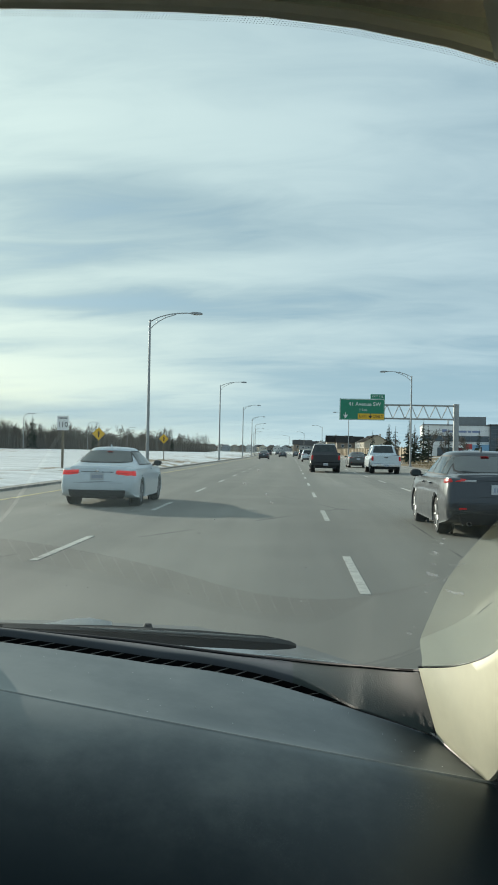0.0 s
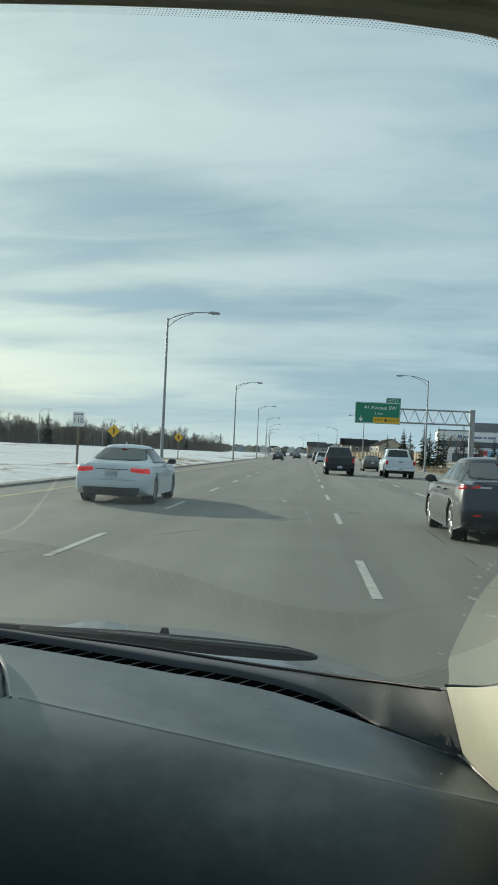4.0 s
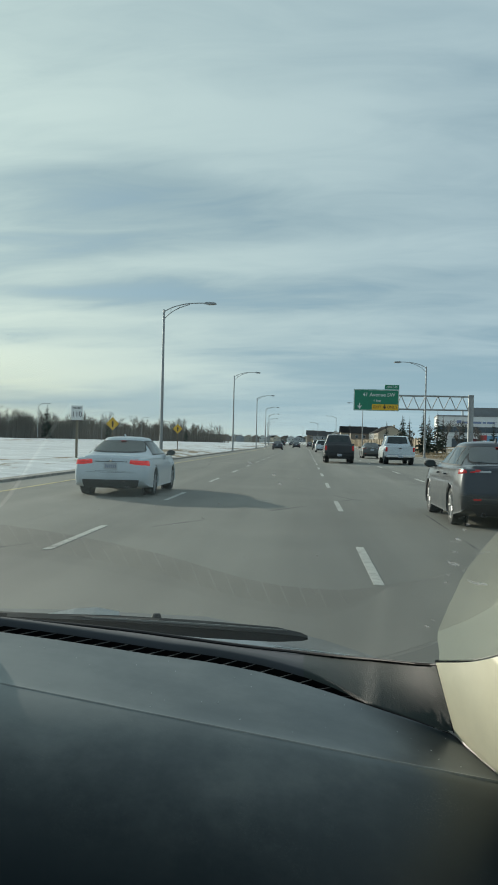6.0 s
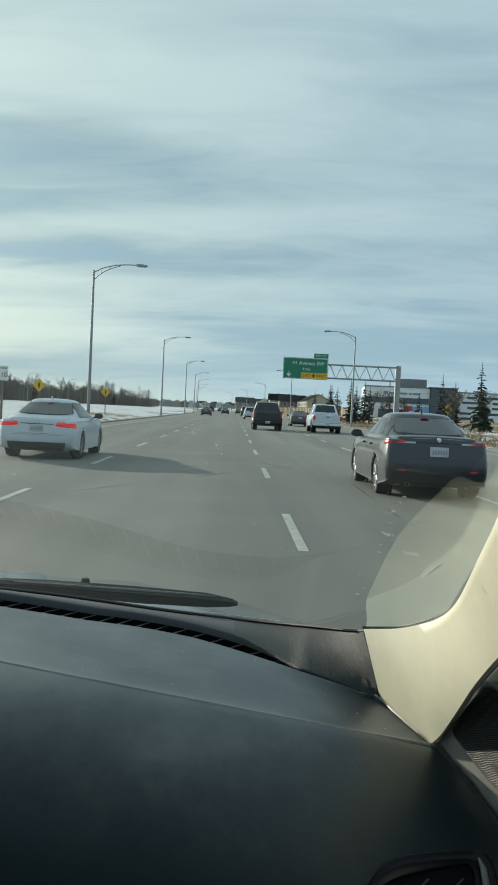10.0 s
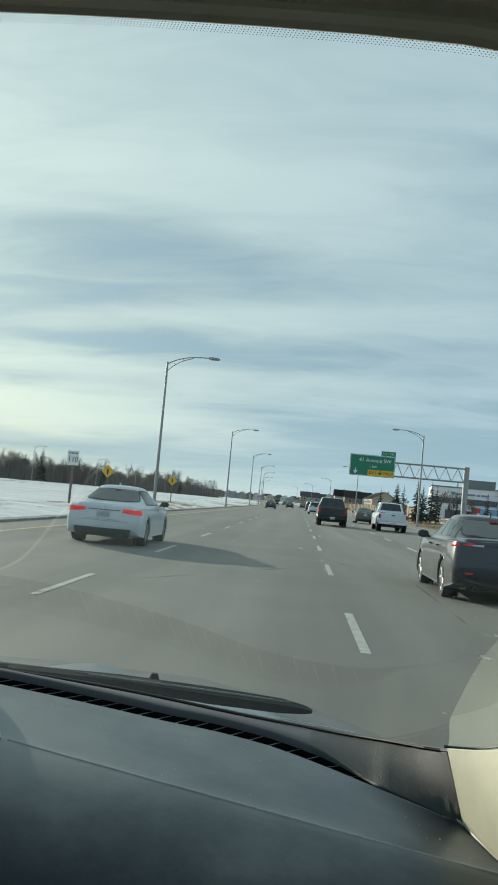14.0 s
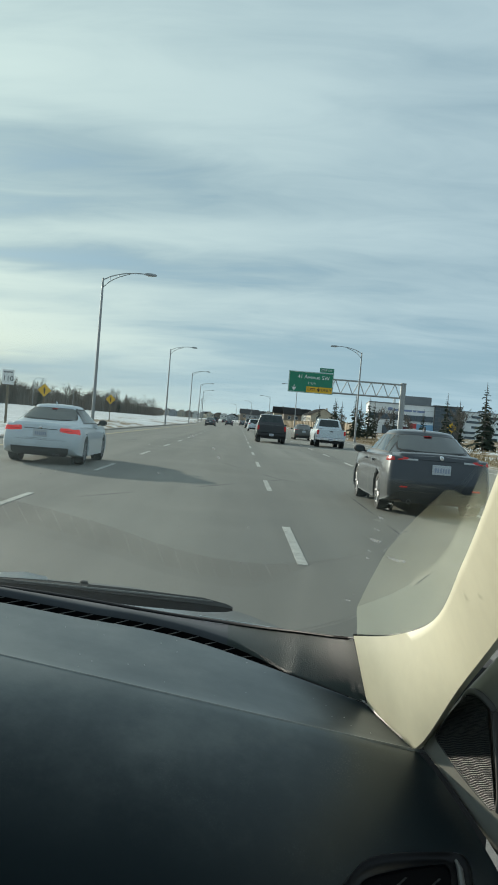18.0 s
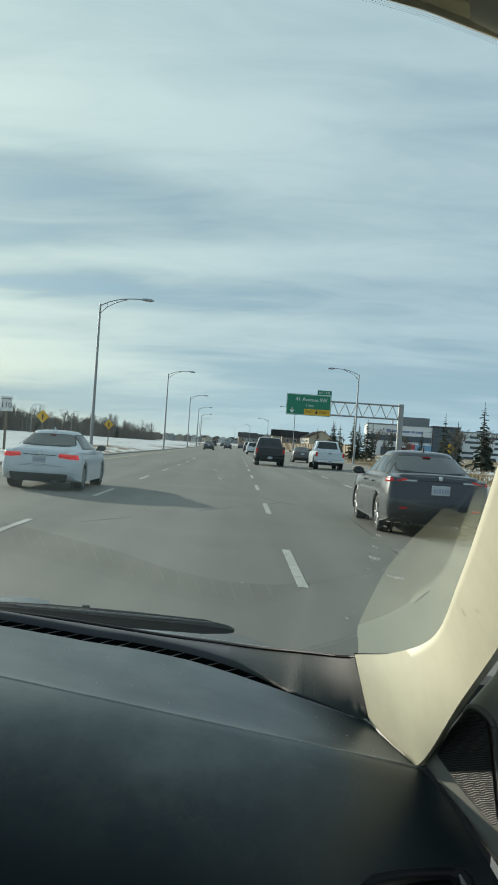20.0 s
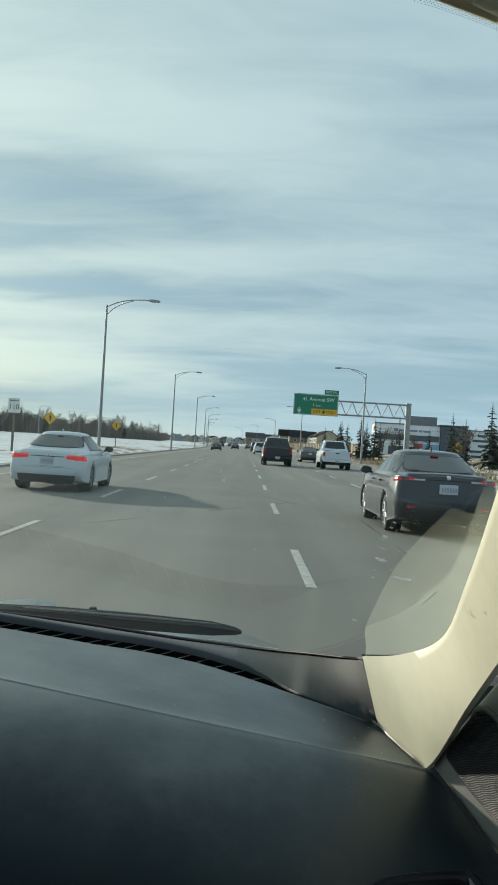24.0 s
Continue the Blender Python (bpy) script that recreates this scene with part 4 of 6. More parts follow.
class Shell:
    """A car's body by stations: along, sill width, belt width, sill height, belt height, top height, top width (half widths)."""

    def __init__(self, stations_):
        self.rows = stations_

    def at(self, y):
        """The station at y, eased through the given ones without overshooting."""
        r = self.rows
        if y <= r[0][0] or y >= r[-1][0]:
            return list(r[0] if y <= r[0][0] else r[-1])
        i = max(k for k in range(len(r) - 1) if r[k][0] <= y)
        h = r[i + 1][0] - r[i][0]
        t = (y - r[i][0]) / h
        out = [y]
        for c in range(1, 7):
            def slope(k):
                if k <= 0 or k >= len(r) - 1:
                    return 0.0
                a, b = (r[k][c] - r[k - 1][c]) / (r[k][0] - r[k - 1][0]), (r[k + 1][c] - r[k][c]) / (r[k + 1][0] - r[k][0])
                return 0.0 if a * b <= 1e-12 else 2 * a * b / (a + b)
            p, q, m, n = r[i][c], r[i + 1][c], slope(i) * h, slope(i + 1) * h
            if i == 0:
                m = (q - p) * 1.6
            if i == len(r) - 2:
                n = (q - p) * 1.6
            out.append((2 * t ** 3 - 3 * t * t + 1) * p + (t ** 3 - 2 * t * t + t) * m + (3 * t * t - 2 * t ** 3) * q + (t ** 3 - t * t) * n)
        return out

    def half(self, y):
        _, ws, wb, zs, zb, zt, wt = self.at(y)
        zm = zs + (zb - zs) * 0.55
        return [(0, zs), (ws * 0.90, zs), (ws, zs + 0.07), (max(ws, wb) * 1.012, zm), (wb * 1.005, zb - 0.05), (wb * 0.985, zb), (wt * 1.03, zt - 0.055), (wt * 0.93, zt - 0.012), (wt * 0.5, zt + 0.006), (0, zt + 0.012)]

    def mesh(self, axles=(), r=0.33):
        """The skin, with its ends rounded in plan and wells for the wheels."""
        bm = bmesh.new()
        y0, y1 = self.rows[0][0], self.rows[-1][0]
        ys = sorted({k[0] for k in self.rows} | {y0 + (y1 - y0) * i / 100 for i in range(101)} | {y0 + d for d in (0.012, 0.028)})
        rings = []
        for y in ys:
            h = [(v.x, v.z) for v in spline([(x, 0, z) for x, z in self.half(y)], 4)]
            rings.append([(x, y, z) for x, z in h] + [(-x, y, z) for x, z in h[-2:0:-1]])

        def cap(ring, out):
            return [[(x * k, y + out * (1 - k * k), z) for x, y, z in ring] for k in (0.0, 0.3, 0.55, 0.75, 0.9)]
        sheet(bm, cap(rings[0], -BULGE) + rings + cap(rings[-1], 0.12)[::-1], True)
        bmesh.ops.remove_doubles(bm, verts=bm.verts, dist=1e-5)
        wide = max(k[1] for k in self.rows)
        for v in bm.verts:
            if v.co.y < 0.5:
                v.co.y += self.lean(v.co.z) * (1 - max(v.co.y, 0) / 0.5)
            if abs(v.co.x) > 0.45 * wide:
                for axle in axles:
                    dy, dz = v.co.y - axle, v.co.z - r
                    d, well = math.hypot(dy, dz), r * 1.14
                    if d < well - 0.022:
                        v.co.x = math.copysign(0.62 * wide, v.co.x)
                    elif d < well + 0.022 and d > 0:
                        v.co.y, v.co.z = axle + dy * well / d, r + dz * well / d
        return bm

    def width_at(self, y, z):
        """The body's half width at a place along it and a height."""
        h = self.half(y)
        for (xa, za), (xb, zb) in zip(h[1:], h[2:]):
            if za <= z <= zb:
                return xa + (xb - xa) * (z - za) / max(zb - za, 1e-6)
        return h[-2][0]

    def tail(self, x, z):
        """How far back the middle of the tail lies."""
        return self.lean(z) - BULGE * max(0.0, 1 - (x / self.width_at(0.0, z)) ** 2)

    def tail_patch(self, x0, wrap, low, high, side, lift=0.008):
        """A lamp lens over the corner of the tail: from x0 out and round the side as far as wrap; low and high are its edges."""
        rows = []
        for r in range(6):
            row = []
            for c in range(15):
                t = c / 14
                z = low(t) + (high(t) - low(t)) * r / 5
                edge = self.width_at(0.0, z)
                way = [Vector((x0 + (edge - x0) * i / 6, -BULGE * (1 - ((x0 + (edge - x0) * i / 6) / edge) ** 2), 0)) for i in range(7)]
                way += [Vector((self.width_at(wrap * i / 8, z), wrap * i / 8, 0)) for i in range(1, 9)]
                p = resample(way, 29)[c * 2]
                out = Vector((max(p.x - 0.3, 0.05) * (1.0 if p.y > 0 else 0.3), -0.35 if p.y < 0.1 else -0.1, 0)).normalized()
                swell = lift * (1 if 0 < r < 5 and 0 < c < 14 else -0.6)
                q = p + out * swell
                row.append((side * q.x, q.y + self.lean(z) * (1 - max(q.y, 0) / 0.5), z))
            rows.append(row)
        bm = bmesh.new()
        sheet(bm, rows)
        return bm

    def lean(self, z):
        """How far the tail steps forward above and below the bumper."""
        mid = self.rows[0][3] + 0.24
        return 0.20 * max(0.0, z - mid) + 0.30 * max(0.0, mid - 0.16 - z)

    def top_glass(self, y0, y1, share=0.86, lift=0.010):
        bm = bmesh.new()
        rows = []
        for k in range(5):
            y = y0 + (y1 - y0) * k / 4
            *_, zt, wt = self.at(y)
            rows.append([(s * wt * share, y, zt + lift + 0.012 - 0.018 * s * s) for s in (-1, -0.6, -0.2, 0.2, 0.6, 1)])
        sheet(bm, rows)
        return bm

    def side_glass(self, y0, y1, side, cut0=0.0, cut1=0.0):
        bm = bmesh.new()
        rows = []
        for k in range(6):
            y = y0 + (y1 - y0) * k / 5
            row = []
            for s in (0.10, 0.5, 0.90):
                yy = y + (cut0 * s * (1 - k / 5)) + (cut1 * s * (k / 5))
                h = self.half(yy)
                (xa, za), (xb, zb) = h[5], h[6]
                row.append((side * (xa + (xb - xa) * s + 0.008), yy, za + (zb - za) * s + 0.002))
            rows.append(row)
        sheet(bm, rows)
        return bm


def wheel(parent, x, y, r=0.33, w=0.22, spokes=7, mat=RIM, arch=None):
    side = 1 if x > 0 else -1
    bm = lathe(bmesh.new(), [(r * 0.66, -w * 0.5 * side), (r * 0.93, -w * 0.5 * side), (r, -w * 0.36 * side), (r, w * 0.36 * side), (r * 0.93, w * 0.5 * side), (r * 0.68, w * 0.5 * side), (r * 0.64, w * 0.30 * side)], "x", (x, y, r), 26)
    tyre = part("wheel", bm, TYRE, parent, smooth=40)
    bm = lathe(bmesh.new(), [(0.0, w * 0.36 * side), (r * 0.14, w * 0.38 * side), (r * 0.16, w * 0.30 * side), (r * 0.55, w * 0.16 * side), (r * 0.60, w * 0.42 * side), (r * 0.67, w * 0.47 * side)], "x", (x, y, r), 26)
    for k in range(spokes):
        a = 2 * math.pi * k / spokes
        d = Vector((0, math.cos(a), math.sin(a)))
        p = Vector((x + w * 0.36 * side, y, r))
        tube(bm, [p + d * r * 0.1, p + d * r * 0.62 + Vector((w * 0.06 * side, 0, 0))], [r * 0.11, r * 0.09], 6)
    part("rim", bm, mat, tyre, smooth=40)
    lip = [(x + side * (w * 0.5 + 0.006), y + r * 1.15 * math.cos(a), r + r * 1.15 * math.sin(a)) for a in [math.radians(-8 + 196 * k / 20) for k in range(21)]]
    part("wheel_arch", tube(bmesh.new(), lip, 0.017, 6), arch or UNDER, parent, smooth=True)
    part("arch_liner", lathe(bmesh.new(), [(0.0, 0.0), (r * 1.12, 0.0), (r * 1.12, 0.03 * side)], "x", (x - side * (w * 0.5 + 0.03), y, r), 24), UNDER, parent)


def plate(parent, y, z, name="number_plate"):
    p = part(name, boxed(-0.155, 0.155, y - 0.012, y, z - 0.08, z + 0.08, 0.006), PLATE, parent, "white plate with dark bars")
    for k in range(6):
        x = -0.115 + k * 0.044
        part("plate_bar", boxed(x, x + 0.028, y - 0.015, y - 0.008, z - 0.045, z + 0.03), BAR, p)


def mirror(parent, x, y, z, mat):
    side = 1 if x > 0 else -1
    bm = bmesh.new()
    bmesh.ops.create_uvsphere(bm, u_segments=12, v_segments=8, radius=1, matrix=Matrix.Translation((x + side * 0.10, y, z)) @ Matrix.Diagonal((0.115, 0.075, 0.075, 1)))
    tube(bm, [(x - side * 0.04, y + 0.02, z - 0.05), (x + side * 0.06, y, z - 0.03)], 0.025, 6)
    m = part("wing_mirror", bm, mat, parent, smooth=True)
    part("mirror_glass", boxed(x + side * 0.02, x + side * 0.18, y - 0.078, y - 0.07, z - 0.05, z + 0.05, 0.003), GLASS_DARK, m)


def greenhouse(car, mat, height, w, size, rear, front, sides):
    """The cabin of a car above its belt, with a bowed rear window, side windows between pillars and a crowned roof."""
    zb, wide, narrow = size
    zt = height - 0.085

    def level(z):
        t = (z - zb) / (zt - zb)
        lo, hi = rear[0] + (rear[1] - rear[0]) * t, front[0] + (front[1] - front[0]) * t
        return w * (wide + (narrow - wide) * t), (lo + hi) / 2, (hi - lo) / 2, 4.8 - 1.4 * t

    def ring(z, shrink=1.0, rise=0.0):
        wd, mid, half, n = level(z)
        out = []
        for k in range(56):
            a = 2 * math.pi * k / 56
            c, s = math.cos(a), math.sin(a)
            out.append((math.copysign(abs(c) ** (2 / n), c) * wd * shrink, mid + math.copysign(abs(s) ** (2 / n), s) * half * shrink, z + rise))
        return out
    bm = bmesh.new()
    sheet(bm, [ring(zb - 0.08 + (zt - zb + 0.08) * k / 8) for k in range(9)] + [ring(zt, k, r) for k, r in ((0.97, 0.020), (0.91, 0.040), (0.8, 0.058), (0.55, 0.075), (0.25, 0.083), (0.02, 0.085))], True)
    part("roof", bm, mat, car, smooth=50)

    def face(share, z0, z1, lift, end):
        bm = bmesh.new()
        rows = []
        for r in range(9):
            v = (-0.997, -0.93, -0.78, -0.5, 0.0, 0.5, 0.78, 0.93, 0.997)[r]
            z = z0 + (z1 - z0) * (v + 1) / 2
            wd, mid, half, n = level(z)
            row = []
            for c in range(13):
                f = share * (c / 6 - 1) * (1 - abs(v) ** 7) ** (1 / 7)
                row.append((f * wd, mid + end * (half * (1 - abs(f) ** n) ** (1 / n) + lift), z + lift * 0.5))
            rows.append(row)
        sheet(bm, rows)
        return bm
    for name, end in (("rear_window", -1), ("windscreen", 1)):
        pane = part(name, face(0.835, zb + 0.07, zt - 0.025, 0.010, end), GLASS_DARK, car, smooth=True)
        part("window_seal", face(0.865, zb + 0.05, zt - 0.012, 0.005, end), UNDER, pane, smooth=True)
    for s in (-1, 1):
        for y0, y1, t0, t1 in sides:
            panes = []
            for lift, grow in ((0.010, 0.0), (0.005, 0.022)):
                bm = bmesh.new()
                rows = []
                for r in range(5):
                    q = r / 4
                    z = zb + 0.03 - grow + (zt - 0.035 - zb - 0.03 + 2 * grow) * q
                    wd, mid, half, n = level(z)
                    ya, yb = y0 + (t0 - y0) * q - grow, y1 + (t1 - y1) * q + grow
                    row = []
                    for c in range(7):
                        y = ya + (yb - ya) * c / 6
                        row.append((s * (wd * max(0.0, 1 - min(1.0, abs((y - mid) / half)) ** n) ** (1 / n) + lift), y, z))
                    rows.append(row)
                sheet(bm, rows)
                panes.append(bm)
            pane = part("side_window", panes[0], GLASS_DARK, car, smooth=True)
            part("window_seal", panes[1], UNDER, pane, smooth=True)


def saloon(name, label, at, body_mat, length, width, height, style, lamps, plate_z=0.72, category="car", detail=True):
    """A passenger car, its tail at the origin, facing ahead."""
    car = thing(name, label, category, at=at)
    w, L, H = width / 2, length, height
    if style == "coupe":
        rows = [(0.0, w * 0.85, w * 0.79, 0.35, 0.85, 0.905, w * 0.62), (0.03, w * 0.90, w * 0.86, 0.29, 0.875, 0.935, w * 0.70), (0.10, w * 0.945, w * 0.915, 0.25, 0.89, 0.95, w * 0.75), (0.32, w * 0.985, w * 0.945, 0.22, 0.895, 0.95, w * 0.78), (0.80, w, w * 0.965, 0.19, 0.90, 0.95, w * 0.80),
                (1.58, w, w * 0.965, 0.19, 0.90, 0.95, w * 0.80), (2.62, w, w * 0.965, 0.19, 0.90, 0.95, w * 0.80), (3.38, w, w * 0.955, 0.19, 0.92, 0.95, w * 0.78), (4.10, w * 0.98, w * 0.93, 0.20, 0.85, 0.92, w * 0.74), (4.48, w * 0.88, w * 0.86, 0.26, 0.72, 0.80, w * 0.66), (L, w * 0.74, w * 0.74, 0.36, 0.60, 0.66, w * 0.55)]
        rear, front, sides, axles = (0.60, 1.52), (3.42, 2.52), [(1.06, 1.95, 1.55, 1.95), (2.01, 3.10, 2.01, 2.56)], (0.93, 3.69)
        cabin_size = (0.955, 0.915, 0.625)
    elif style == "sedan":
        rows = [(0.0, w * 0.83, w * 0.76, 0.37, 0.94, 1.01, w * 0.58), (0.03, w * 0.885, w * 0.84, 0.30, 0.965, 1.035, w * 0.66), (0.10, w * 0.935, w * 0.90, 0.26, 0.985, 1.05, w * 0.73), (0.32, w * 0.975, w * 0.945, 0.22, 0.985, 1.055, w * 0.77), (0.58, w, w * 0.965, 0.19, 0.98, 1.055, w * 0.79),
                (1.42, w, w * 0.965, 0.19, 0.97, 1.02, w * 0.80), (2.65, w, w * 0.965, 0.19, 0.955, 1.01, w * 0.80), (3.52, w, w * 0.955, 0.19, 0.94, 1.01, w * 0.78), (4.15, w * 0.98, w * 0.93, 0.20, 0.86, 0.93, w * 0.74), (4.50, w * 0.88, w * 0.86, 0.26, 0.72, 0.80, w * 0.66), (L, w * 0.74, w * 0.74, 0.36, 0.60, 0.66, w * 0.55)]
        rear, front, sides, axles = (0.42, 1.36), (3.52, 2.58), [(0.86, 1.16, 1.30, 1.42), (1.20, 2.02, 1.46, 2.02), (2.08, 3.18, 2.08, 2.64)], (0.88, 3.58)
        cabin_size = (1.0, 0.865, 0.645)
    else:
        rows = [(0.0, w * 0.82, w * 0.84, 0.46, 1.02, 1.07, w * 0.76), (0.05, w * 0.92, w * 0.91, 0.38, 1.05, 1.12, w * 0.79), (0.36, w * 0.99, w * 0.96, 0.30, 1.07, H - 0.06, w * 0.70), (0.55, w, w * 0.965, 0.28, 1.07, H - 0.02, w * 0.71),
                (1.5, w, w * 0.965, 0.26, 1.06, H, w * 0.72), (2.55, w, w * 0.965, 0.26, 1.05, H - 0.03, w * 0.71), (3.32, w, w * 0.96, 0.26, 1.04, 1.13, w * 0.78), (4.1, w * 0.99, w * 0.94, 0.28, 0.98, 1.06, w * 0.76), (4.5, w * 0.92, w * 0.90, 0.34, 0.84, 0.92, w * 0.72), (L, w * 0.80, w * 0.80, 0.44, 0.70, 0.76, w * 0.62)]
        rear_glass, front_glass, sides, axles = (0.07, 0.33), (2.62, 3.24), [(0.55, 1.15, 0.14, 0.0), (1.2, 2.05, 0.0, 0.0), (2.1, 3.0, 0.0, -0.40)], (0.92, 3.62)
    shell = Shell(rows)
    r_wheel = 0.36 if style == "suv" else 0.325
    body = part("body", shell.mesh(axles, r_wheel), body_mat, car, smooth=38)
    if style == "suv":
        part("rear_window", shell.top_glass(*rear_glass), GLASS_DARK, car, smooth=True)
        part("windscreen", shell.top_glass(*front_glass), GLASS_DARK, car, smooth=True)
    else:
        rear_glass = (rear[0] + 0.22, rear[1])
        greenhouse(car, body_mat, H, w, cabin_size, rear, front, sides)
    for s in (-1, 1):
        if style == "suv":
            for y0, y1, c0, c1 in sides:
                part("side_window", shell.side_glass(y0, y1, s, c0, c1), GLASS_DARK, car, smooth=True)
        for y in axles:
            wheel(car, s * (w - 0.125), y, r_wheel, arch=body_mat)
        mirror(car, s * w * 0.96, sides[-1][1] - 0.20, 1.0 if style != "suv" else 1.12, body_mat if style == "suv" else UNDER)
        z0, z1, x0 = lamps
        zr = (z0 + z1) / 2
        if style == "coupe":
            lens = shell.tail_patch(w * x0, 0.26, lambda t: z0 + 0.06 * (1 - t) ** 2, lambda t: z1 - 0.012 * (1 - t) - 0.03 * t * t, s)
        elif style == "sedan":
            lens = shell.tail_patch(w * x0, 0.36, lambda t: z0 + 0.07 * (1 - t) + 0.05 * max(0, t - 0.7), lambda t: z1 - 0.03 * (1 - t) - 0.04 * max(0, t - 0.6), s)
        else:
            lens = shell.tail_patch(w * x0, 0.16, lambda t: z0, lambda t: z1, s)
        lamp = part("tail_lamp", lens, RED_LIT if style == "coupe" else RED, car, "red tail lamp", smooth=60)
        if style == "sedan":
            part("reversing_lens", shell.tail_patch(w * x0 * 0.72, -0.001, lambda t: z0 + 0.06, lambda t: z0 + 0.10 - 0.012 * t, s, 0.006), SMOKE, lamp, "pale reversing lens")
        if style == "coupe":
            part("lamp_bar", tube(bmesh.new(), [(s * w * (x0 + k * 0.055), shell.tail(w * (x0 + k * 0.055), zr) - 0.012, zr) for k in range(7)], 0.008, 6), RED, lamp)
        if style != "coupe":
            part("reflector", boxed(s * w * 0.60, s * w * 0.74, shell.tail(w * 0.66, 0.48) - 0.012, 0.06, 0.47, 0.495, 0.004), RED, car)
        for y in ([2.15] if style == "coupe" else [1.45, 2.3]):
            part("door_handle", boxed(s * w * 0.985, s * (w * 1.0 + 0.035), y, y + 0.18, 0.84, 0.87, 0.008), body_mat, car)
    low = rows[0][3]
    sweep = [-1 + 2 * i / 16 for i in range(17)]
    bm = bmesh.new()
    sheet(bm, [[(k * w * f, shell.tail(k * w * f * 0.8, max(z, low)) + dy, z) for k in sweep] for z, f, dy in ((low + 0.045, 0.74, 0.05), (low + 0.04, 0.74, -0.012), (low - 0.08, 0.72, -0.004), (low - 0.15, 0.66, 0.05), (low - 0.15, 0.66, 0.30))])
    part("rear_valance", bm, UNDER, car, "dark lower bumper", smooth=30)
    for z, half in ((low + 0.21, 0.92), (plate_z - 0.12, 0.55)):
        part("boot_seam", tube(bmesh.new(), [(k * w * 0.72 * half, shell.tail(k * w * 0.72 * half, z) + 0.001, z) for k in sweep], 0.003, 5), UNDER, car)
    zt = (lamps[0] + lamps[1]) / 2 + 0.02
    part("boot_trim", tube(bmesh.new(), [(k * w * 0.42, shell.tail(k * w * 0.42, zt) - 0.002, zt) for k in sweep], 0.009, 6), UNDER if style == "coupe" else body_mat, car)
    plate(car, shell.tail(0, plate_z - 0.06) - 0.004, plate_z)
    badge_z = plate_z + 0.19 if style != "coupe" else plate_z + 0.13
    bm = lathe(bmesh.new(), [(0.0, -0.022), (0.035, -0.02), (0.042, -0.006), (0.042, 0.05)], "y", (0, shell.tail(0, badge_z), badge_z), 16)
    part("badge", bm, CHROME, car, "small plain round badge", smooth=True)
    if style != "suv":
        for x in ((0.34, 0.42) if style == "coupe" else (-0.5, 0.5)):
            bm = lathe(bmesh.new(), [(0.02, 0.05), (0.03, -0.05), (0.038, -0.05), (0.038, 0.1)], "y", (x, -0.01, low - 0.13), 12)
            part("exhaust_pipe", bm, DULL, car, smooth=True)
        part("high_brake_lamp", boxed(-0.07, 0.07, rear[1] - 0.15, rear[1] - 0.10, H - 0.118, H - 0.108), RED, car)
        fin = prism(bmesh.new(), [(1.52, H - 0.02), (1.72, H - 0.01), (1.56, H + 0.055), (1.53, H + 0.055)], -0.012, 0.012, "x")
        part("roof_aerial", fin, body_mat, car)
    else:
        for s in (-1, 1):
            part("roof_rail", tube(bmesh.new(), [(s * w * 0.66, 0.6, H - 0.01), (s * w * 0.68, 0.8, H + 0.045), (s * w * 0.68, 2.3, H + 0.04), (s * w * 0.66, 2.5, H - 0.02)], 0.018, 6), UNDER, car, smooth=True)
        part("spoiler", boxed(-w * 0.62, w * 0.62, 0.16, 0.42, H - 0.075, H - 0.045, 0.012), body_mat, car)
        part("rear_wiper", tube(bmesh.new(), [(0, 0.05, 1.16), (0.3, 0.06, 1.22)], 0.012, 6), UNDER, car)
    for s in (-1, 1):
        part("headlamp", boxed(s * w * 0.55, s * w * 0.86, L - 0.28, L - 0.10, 0.62, 0.74, 0.03), CHROME, car)
    return car


